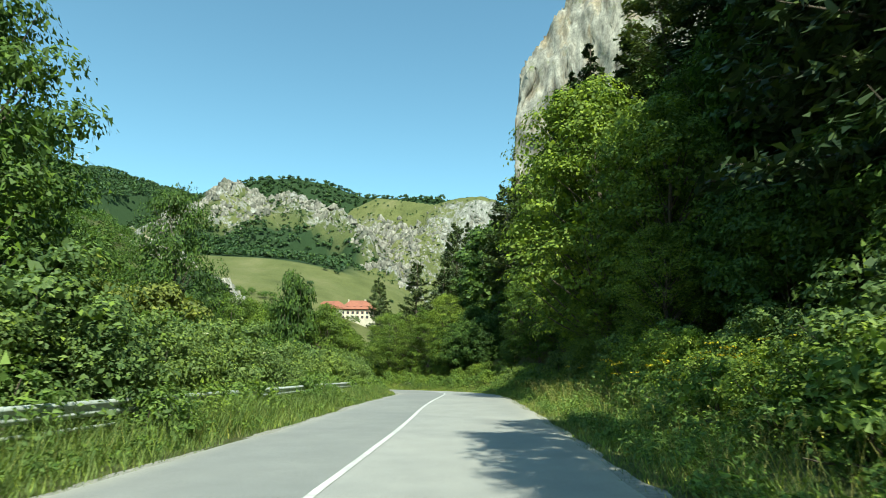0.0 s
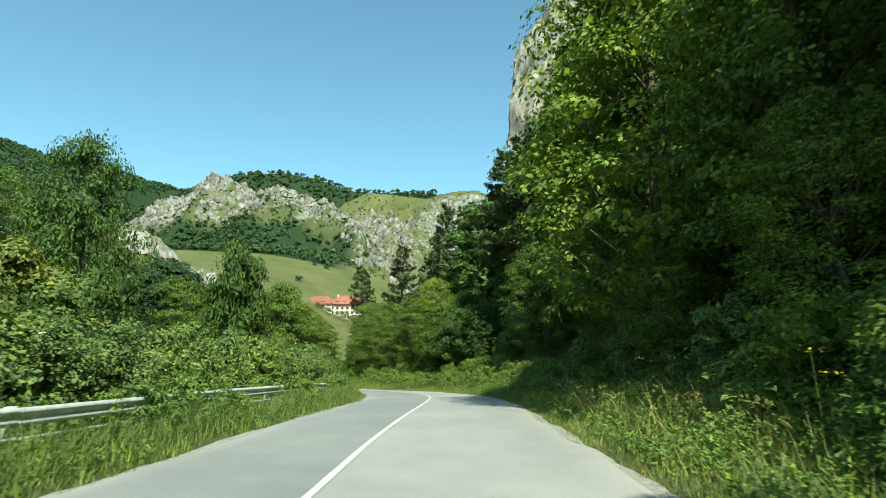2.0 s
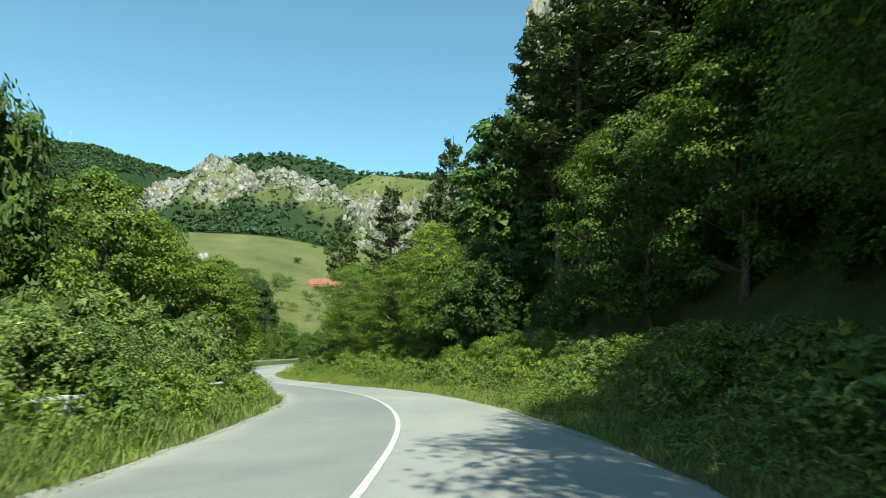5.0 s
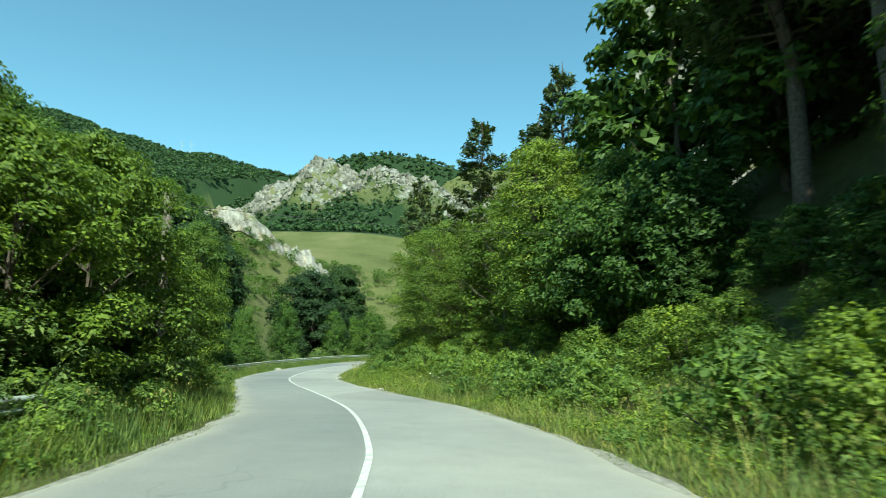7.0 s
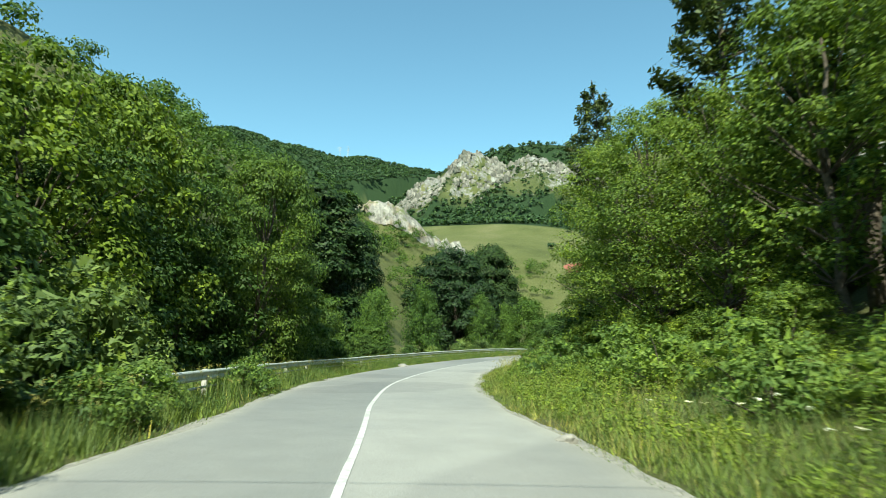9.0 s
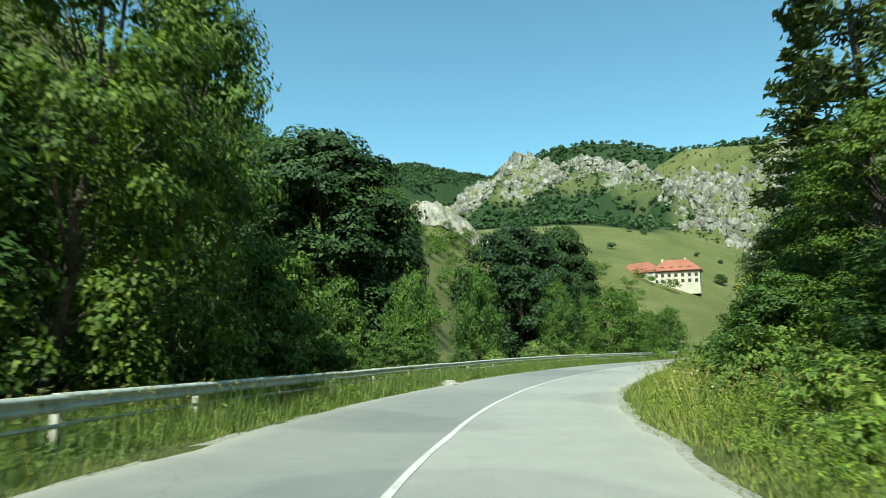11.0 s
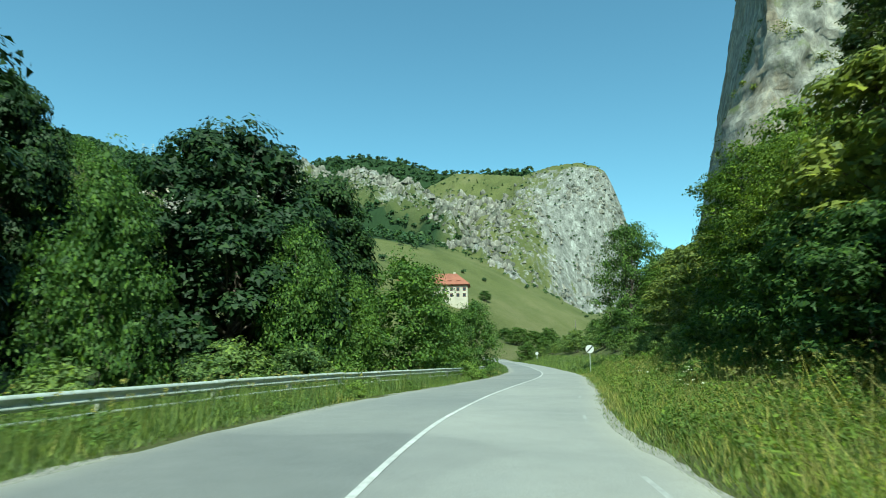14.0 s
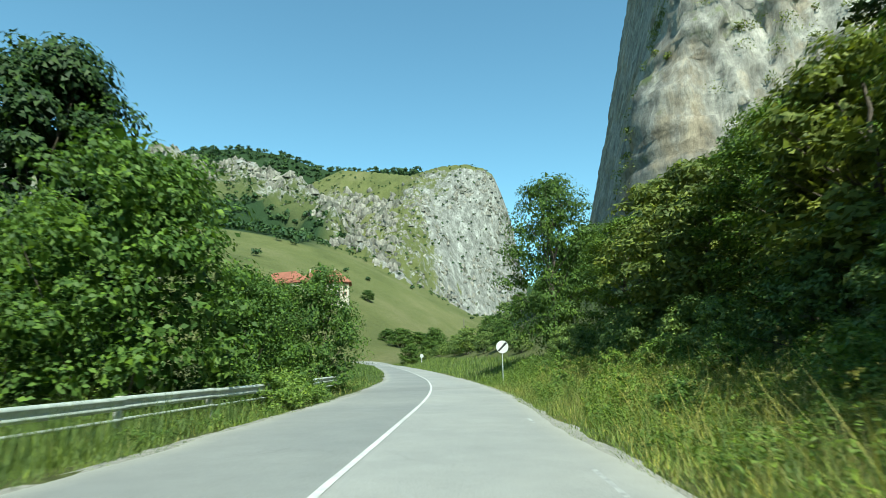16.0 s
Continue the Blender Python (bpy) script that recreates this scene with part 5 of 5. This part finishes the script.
blades("dry_grass", "dry yellow grass stalks beside the guard rail", 9000, -3, 190, 0.1, 3.0, (0.3, 0.85), GRASS_DRY, 24, 0.007, 0.5, edge="left", cut=0.48)
blades("far_verge_grass", "grass along the road further on", 18000, 188, 320, 0.0, 7.0, (0.3, 0.8), GRASS, 25, 0.035)
blades("far_verge_grass", "grass along the road further on", 14000, 188, 320, 0.0, 6.0, (0.3, 0.8), GRASS, 26, 0.035, edge="left")


def herbs(name, label, count, s0, s1, o0, o1, height, leaf, mat, seed, edge, per=20):
    """Leafy weeds as one stuff object: little mounds of narrow leaves."""
    r = np.random.default_rng(seed)
    s, d, x, y, z = verge_spots(r, count, s0, s1, o0, o1, edge, 0.47, seed)
    n = len(s)
    h = r.uniform(*height, n) * (0.15 + 1.9 * np.clip(fbm(s / 1.6, d / 1.4 + 9, 3) - 0.2, 0, 1)) * np.clip(0.3 + 0.4 * d, 0.3, 1)
    f = r.random((n, per)) ** 0.8
    az = r.uniform(0, 2 * np.pi, (n, per))
    out = np.stack([np.cos(az), np.sin(az), 0 * az], -1)
    p = np.stack([x, y, z], -1)[:, None] + out * (0.05 + 0.3 * r.random((n, per)) * (1.1 - f))[..., None] + np.stack([0 * f, 0 * f, 0.03 + f * h[:, None]], -1)
    v, q = slivers(p.reshape(-1, 3), (out * 0.7 + np.array([0, 0, 0.8])).reshape(-1, 3) + r.normal(scale=0.35, size=(n * per, 3)), leaf * r.uniform(0.6, 1.4, n * per), r, 0.42)
    return tagged(new(name, mesh_from(name, v, q, [mat])), label, "weeds", kind="stuff")


herbs("weeds", "leafy green weeds crowding the shady verge", 9000, -3, 62, 0.5, 4.5, (0.3, 1.0), 0.085, LEAF_WEED, 41, "right", 26)
herbs("weeds", "bright leafy weeds on the sunny verge", 9000, 58, 130, 0.7, 7.0, (0.25, 0.9), 0.075, LEAF_BRIGHT, 43, "right", 24)
herbs("weeds", "yellow-green leafy weeds below the cliff", 8500, 128, 190, 0.6, 7.0, (0.3, 1.0), 0.08, LEAF_BRIGHT, 44, "right", 26)
herbs("weeds", "leafy green weeds along the guard rail", 9000, -3, 190, 0.5, 4.2, (0.25, 0.8), 0.085, LEAF_WEED, 42, "left", 24)


def flower_patch(name, label, spots, mat, seed, petals, head, tall):
    r = np.random.default_rng(seed)
    pts, stems = [], []
    for s, off, count, spread_m in spots:
        ss, oo = s + r.normal(0, spread_m, count), off + r.normal(0, 0.4, count)
        x, y = place(ss, oo)
        z = land(x, y)[0]
        for a, b, c in zip(x, y, z):
            h = r.uniform(*tall)
            stems.append(tube([(a, b, c), (a + 0.03, b, c + h * 0.5), (a, b + 0.03, c + h)], (0.006, 0.005, 0.004), 3))
            for _ in range(petals):
                pts.append((a + r.normal(0, head), b + r.normal(0, head), c + h + r.normal(0, head * 0.25)))
    p = np.array(pts)
    v, f = leaves(p, np.array([[0, 0, 1.0]]) + r.normal(scale=0.5, size=p.shape), 0.05, r, 0.8, 0.1)
    sv, sf = joined(stems)
    n = len(v)
    me = mesh_from(name, np.concatenate([v, sv]), np.concatenate([f, sf + n]), [mat, GRASS], slots=[0] * len(f) + [1] * len(sf))
    return tagged(new(name, me), label, "flowers", kind="stuff")


flower_patch("yellow_flowers", "yellow wildflowers on the shady verge", [(11.5, 5.0, 22, 0.9), (17, 4.6, 9, 1.6), (13, 4.6, 12, 1.2), (24, 5.0, 10, 2)], PETAL_YELLOW, 61, 11, 0.06, (0.9, 1.6))
flower_patch("white_flowers", "white umbel wildflowers in the grass", [(34, -6.6, 10, 2.0), (78, 4.4, 14, 3), (112, 4.6, 20, 5), (98, -6.5, 10, 5), (140, 4.4, 12, 5)], PETAL_WHITE, 62, 7, 0.035, (0.5, 0.9))

# ---- guard rails ----
PANEL = 4.0


def beam_mesh():
    """Four metres of W-profile beam."""
    prof = [(0.0, 0.155), (0.045, 0.14), (0.075, 0.1), (0.075, 0.07), (0.02, 0.03), (0.02, -0.03), (0.075, -0.07), (0.075, -0.1), (0.045, -0.14), (0.0, -0.155)]
    inner = [(a - 0.004, b) for a, b in reversed(prof)]
    ring = prof + inner
    v = [(x, y, z) for y in (-0.03, PANEL + 0.03) for x, z in ring]
    k = len(ring)
    f = [(i, (i + 1) % k, k + (i + 1) % k, k + i) for i in range(k)]
    me = mesh_from("beam", v, f, [ZINC])
    return me


def guard_rail(s0, s1, clear, label):
    ob = thing("guard_rail", label, "guard rail")
    beam, post, low = beam_mesh(), bpy.data.meshes.new("post"), None
    bm = box_bm(-0.14, -0.065, -0.5, -0.005, 0.065, 0.8, 0.01)
    bm.to_mesh(post)
    bm.free()
    post.materials.append(CONCRETE)
    v, f = tube([(0.02, -0.02, 0), (0.02, PANEL * 0.5, 0), (0.02, PANEL + 0.02, 0)], (0.038, 0.038, 0.038), 8)
    low = mesh_from("lower_rail", v, f, [ZINC], True)
    s = s0
    while s < s1:
        o0, o1 = (float(np.interp(q, EDGE_S, EDGE_L)) - clear(q) for q in (s, s + PANEL))
        x0, y0 = (float(q) for q in place(s, o0))
        x1, y1 = (float(q) for q in place(s + PANEL, o1))
        z0, z1 = float(road_z(y0)), float(road_z(y1))
        ln = math.hypot(x1 - x0, y1 - y0)
        turn = Euler((math.atan2(z1 - z0, ln), 0, math.atan2(-(x1 - x0), y1 - y0)))
        tilt = rng.normal(0, 0.01)
        for name, data, up in (("beam", beam, 0.66), ("lower_rail", low, 0.36)):
            p = part_mesh(name, data, ob)
            p.matrix_basis = Matrix.LocRotScale((x0, y0, z0 + up + tilt), turn, (1, ln / PANEL, 0.85))
        p = part_mesh("post", post, ob)
        p.matrix_basis = Matrix.LocRotScale((x0, y0, z0), Euler((0, 0, turn.z)), None)
        s += PANEL * PANEL / ln
    return ob


guard_rail(-8, 58, lambda s: 1.75, "weathered galvanised guard rail half hidden by bushes")
guard_rail(83, 172, lambda s: float(np.interp(s, [70, 91, 105, 114, 145, 165], [1.2, 1.3, 1.6, 1.8, 1.7, 1.1])), "weathered galvanised guard rail with a lower tube")

# ---- hotel on the meadow ----


def hip_roof(w, d, z, rise, over, inset):
    bm = bmesh.new()
    a = [bm.verts.new(p) for p in ((-w / 2 - over, -d / 2 - over, z), (w / 2 + over, -d / 2 - over, z), (w / 2 + over, d / 2 + over, z), (-w / 2 - over, d / 2 + over, z))]
    lo = [bm.verts.new(v.co - Vector((0, 0, 0.35))) for v in a]
    r0, r1 = bm.verts.new((-w / 2 + inset, 0, z + rise)), bm.verts.new((w / 2 - inset, 0, z + rise))
    for f in ((a[0], a[1], r1, r0), (a[2], a[3], r0, r1), (a[1], a[2], r1), (a[3], a[0], r0), tuple(reversed(lo))):
        bm.faces.new(f)
    for i in range(4):
        bm.faces.new((lo[i], lo[(i + 1) % 4], a[(i + 1) % 4], a[i]))
    return bm


def hotel():
    """Two wings with hip roofs and rows of dormers, meeting in a corner."""
    ob = thing("hotel", "cream hotel with red tiled hip roofs and dormers on the meadow", "building")

    def put(name, bm, mat, parent, m):
        bmesh.ops.transform(bm, matrix=m, verts=bm.verts)
        return part(name, bm, mat, parent)

    for m, w, d, n, dormers in ((pose(10.6, 0.5, 0, 0, 0, 3), 22.0, 13.0, 7, 4), (pose(-8.6, 5.2, 0, 0, 0, -31), 24.0, 12.0, 8, 8)):
        put("wall", box_bm(-w / 2, -d / 2, -6, w / 2, d / 2, 7.6, 0.05), PLASTER, ob, m)
        put("roof", hip_roof(w, d, 7.6, 6.8, 1.2, 5.6), ROOF_TILE, ob, m)
        put("cornice", box_bm(-w / 2 - 0.5, -d / 2 - 0.5, 6.7, w / 2 + 0.5, d / 2 + 0.5, 7.15, 0.05), TRIM_RED, ob, m)
        for fl in (0.6, 3.9):
            for k in range(n):
                x = -w / 2 + (k + 0.5) * w / n
                fr = put("window", box_bm(x - 0.8, -d / 2 - 0.08, fl - 0.12, x + 0.8, -d / 2 + 0.05, fl + 1.9, 0.02), TRIM_RED, ob, m)
                put("pane", box_bm(x - 0.66, -d / 2 - 0.12, fl, x + 0.66, -d / 2 - 0.09, fl + 1.76), PANE, fr, m)
        for k in range(dormers):
            x = -w / 2 + 2.2 + (k + 0.5) * (w - 4.4) / dormers
            dm = put("dormer", box_bm(x - 0.7, -d / 2 + 0.8, 8.3, x + 0.7, -d / 2 + 3.4, 9.9, 0.03), TRIM_RED, ob, m)
            bm = hip_roof(1.7, 2.8, 9.9, 0.7, 0.15, 0.8)
            bmesh.ops.translate(bm, verts=bm.verts, vec=(x, -d / 2 + 2.1, 0))
            put("dormer_roof", bm, ROOF_TILE, dm, m)
            put("dormer_window", box_bm(x - 0.5, -d / 2 + 0.74, 8.7, x + 0.5, -d / 2 + 0.78, 9.7), PANE, dm, m)
    put("annex", box_bm(-28, 4, -6, -17, 12, 4.6, 0.05), PLASTER, ob, pose(0, 0, 0))
    bm = hip_roof(12, 9, 4.6, 3.2, 0.8, 3.5)
    put("annex_roof", bm, ROOF_TILE, ob, pose(-22.5, 8, 0))
    put("corner_tower", box_bm(-2.2, -7.4, -6, 2.4, -2, 8.4, 0.1), PLASTER, ob, pose(0.6, 0.6, 0, 0, 0, -14))
    bm = hip_roof(5.0, 5.6, 8.4, 3.0, 0.4, 2.4)
    put("tower_roof", bm, ROOF_TILE, ob, pose(0.6, 0.6, 0, 0, 0, -14) @ Matrix.Translation((0.1, -4.7, 0)))
    for x in (4.0, 15.0):
        put("chimney", box_bm(x - 0.5, 0.6, 11, x + 0.5, 1.6, 15.2, 0.04), PLASTER, ob, pose(0, 0, 0))
    ob.matrix_basis = Matrix.LocRotScale((-75.5, 456, 33.8), None, (1.13, 1.0, 1.0))
    return ob


hotel()


def cottage(x, y, w, d, h, turn, label):
    ob = thing("cottage", label, "building")
    part("wall", box_bm(-w / 2, -d / 2, -2, w / 2, d / 2, h, 0.03), WHITEWASH, ob)
    for y in (-d / 2, d / 2):
        bm = bmesh.new()
        p = [bm.verts.new(c) for c in ((-w / 2, y, h), (w / 2, y, h), (0, y, h + w * 0.42))]
        bm.faces.new(p if y < 0 else p[::-1])
        part("gable", bm, WHITEWASH, ob)
    for sx in (-1, 1):
        bm = box_bm(-0.05, -d / 2 - 0.3, 0, w * 0.66, d / 2 + 0.3, 0.12)
        for v in bm.verts:
            v.co = Vector((sx * (w / 2 + 0.25 - v.co.x * 0.78), v.co.y, h - 0.12 + v.co.x * 0.66 + v.co.z))
        bmesh.ops.recalc_face_normals(bm, faces=bm.faces)
        part("roof", bm, ROOF_TILE, ob)
    ob.matrix_basis = pose(x, y, ground_at(x, y), 0, 0, turn)
    return ob


# ---- posts, sign, wire, stones ----


def post_thing(name, label, x, y, top, r0, r1, mat, category):
    z = ground_at(x, y) - 0.3
    v, f = tube([(0, 0, 0), (0.02, 0, (top - z) * 0.5), (0, 0, top - z)], (r0, (r0 + r1) / 2, r1), 10)
    ob = tagged(new(name, mesh_from(name, v, f, [mat], True)), label, category)
    ob.location = (x, y, z)
    return ob


post_thing("utility_pole", "old grey wooden utility pole among the bushes", -11.1, 67.8, 4.95, 0.16, 0.135, POLE_WOOD, "pole")
v, f = tube([(-11.1 + (22 * k / 14), 67.8 + 11 * k / 14, 4.62 + 0.7 * k / 14 - 0.62 * math.sin(math.pi * k / 14)) for k in range(15)], [0.009] * 15, 5)
tagged(new("overhead_wire", mesh_from("overhead_wire", v, f, [CABLE], True)), "thin black overhead wire across the road", "wire")
post_thing("utility_pole", "distant wooden utility pole beside the road", -5.0, 317, 12.0, 0.16, 0.12, POLE_WOOD, "pole")


def power_pylon(x, y, h):
    """A small lattice mast with three crossarms, far off on the ridge."""
    ob = thing("power_pylon", "thin grey steel power pylon on the wooded ridge", "pylon")
    for sx, sy in ((-1, -1), (1, -1), (1, 1), (-1, 1)):
        v, f = tube([(sx * 2.0, sy * 2.0, -3), (sx * 0.9, sy * 0.9, h * 0.6), (sx * 0.25, sy * 0.25, h)], (0.22, 0.18, 0.14), 5)
        part_mesh("leg", mesh_from("leg", v, f, [ZINC], True), ob)
    for up, half in ((0.66, 4.2), (0.8, 5.0), (0.93, 3.4)):
        v, f = tube([(-half, 0, h * up), (0, 0, h * up + 0.4), (half, 0, h * up)], (0.12, 0.25, 0.12), 5)
        part_mesh("crossarm", mesh_from("crossarm", v, f, [ZINC], True), ob)
    ob.matrix_basis = pose(x, y, ground_at(x, y), 0, 0, 35)
    return ob


power_pylon(-640, 1046, 27)
power_pylon(-662, 1050, 25)


def round_sign(x, y):
    ob = thing("road_sign", "round white road sign with dark diagonal band on a post", "road sign")
    z = ground_at(x, y)
    v, f = tube([(0, 0.03, -0.3), (0, 0.03, 1.2), (0, 0.03, 2.75)], (0.035, 0.035, 0.035), 8)
    part_mesh("post", mesh_from("post", v, f, [ZINC], True), ob)
    bm = bmesh.new()
    bmesh.ops.create_cone(bm, cap_ends=True, segments=32, radius1=0.4, radius2=0.4, depth=0.02, matrix=Matrix.Translation((0, -0.02, 2.4)) @ Matrix.Rotation(radians(90), 4, "X"))
    disc = part("disc", bm, SIGN_WHITE, ob)
    bm = box_bm(-0.36, -0.038, -0.06, 0.36, -0.032, 0.06)
    bmesh.ops.transform(bm, matrix=Matrix.Translation((0, 0, 2.4)) @ Matrix.Rotation(radians(-45), 4, "Y"), verts=bm.verts)
    part("band", bm, SIGN_BLACK, disc)
    ob.matrix_basis = pose(x, y, z, 0, 0, 4)
    return ob


round_sign(-16.0, 178.0)


def delineator(x, y):
    ob = thing("marker_post", "white reflector post at the road bend", "road post")
    part("post", box_bm(-0.07, -0.05, -0.2, 0.07, 0.05, 1.3, 0.02), SIGN_WHITE, ob)
    bm = bmesh.new()
    bmesh.ops.create_cone(bm, cap_ends=True, segments=20, radius1=0.45, radius2=0.45, depth=0.03, matrix=Matrix.Translation((0, -0.07, 1.7)) @ Matrix.Rotation(radians(90), 4, "X"))
    part("disc", bm, SIGN_WHITE, ob)
    ob.matrix_basis = pose(x, y, ground_at(x, y))
    return ob


delineator(-18.2, 288.0)
boulder("boulder", "pale limestone boulder on the road edge", -27.0, 111.2, ground_at(-27.0, 111.2) + 0.05, (1.0, 0.75, 0.36), 2.0)
boulder("stone", "small white stone at the road edge", -7.3, 79.0, ground_at(-7.3, 79.0) + 0.06, (0.32, 0.28, 0.18), 5.0, 2)
cottage(-12.5, 299.5, 4.5, 6, 3.2, 5, "small white gabled cottage behind bushes")
cottage(-109.0, 263.0, 4.6, 4, 2.0, 20, "small white hut across the stream")
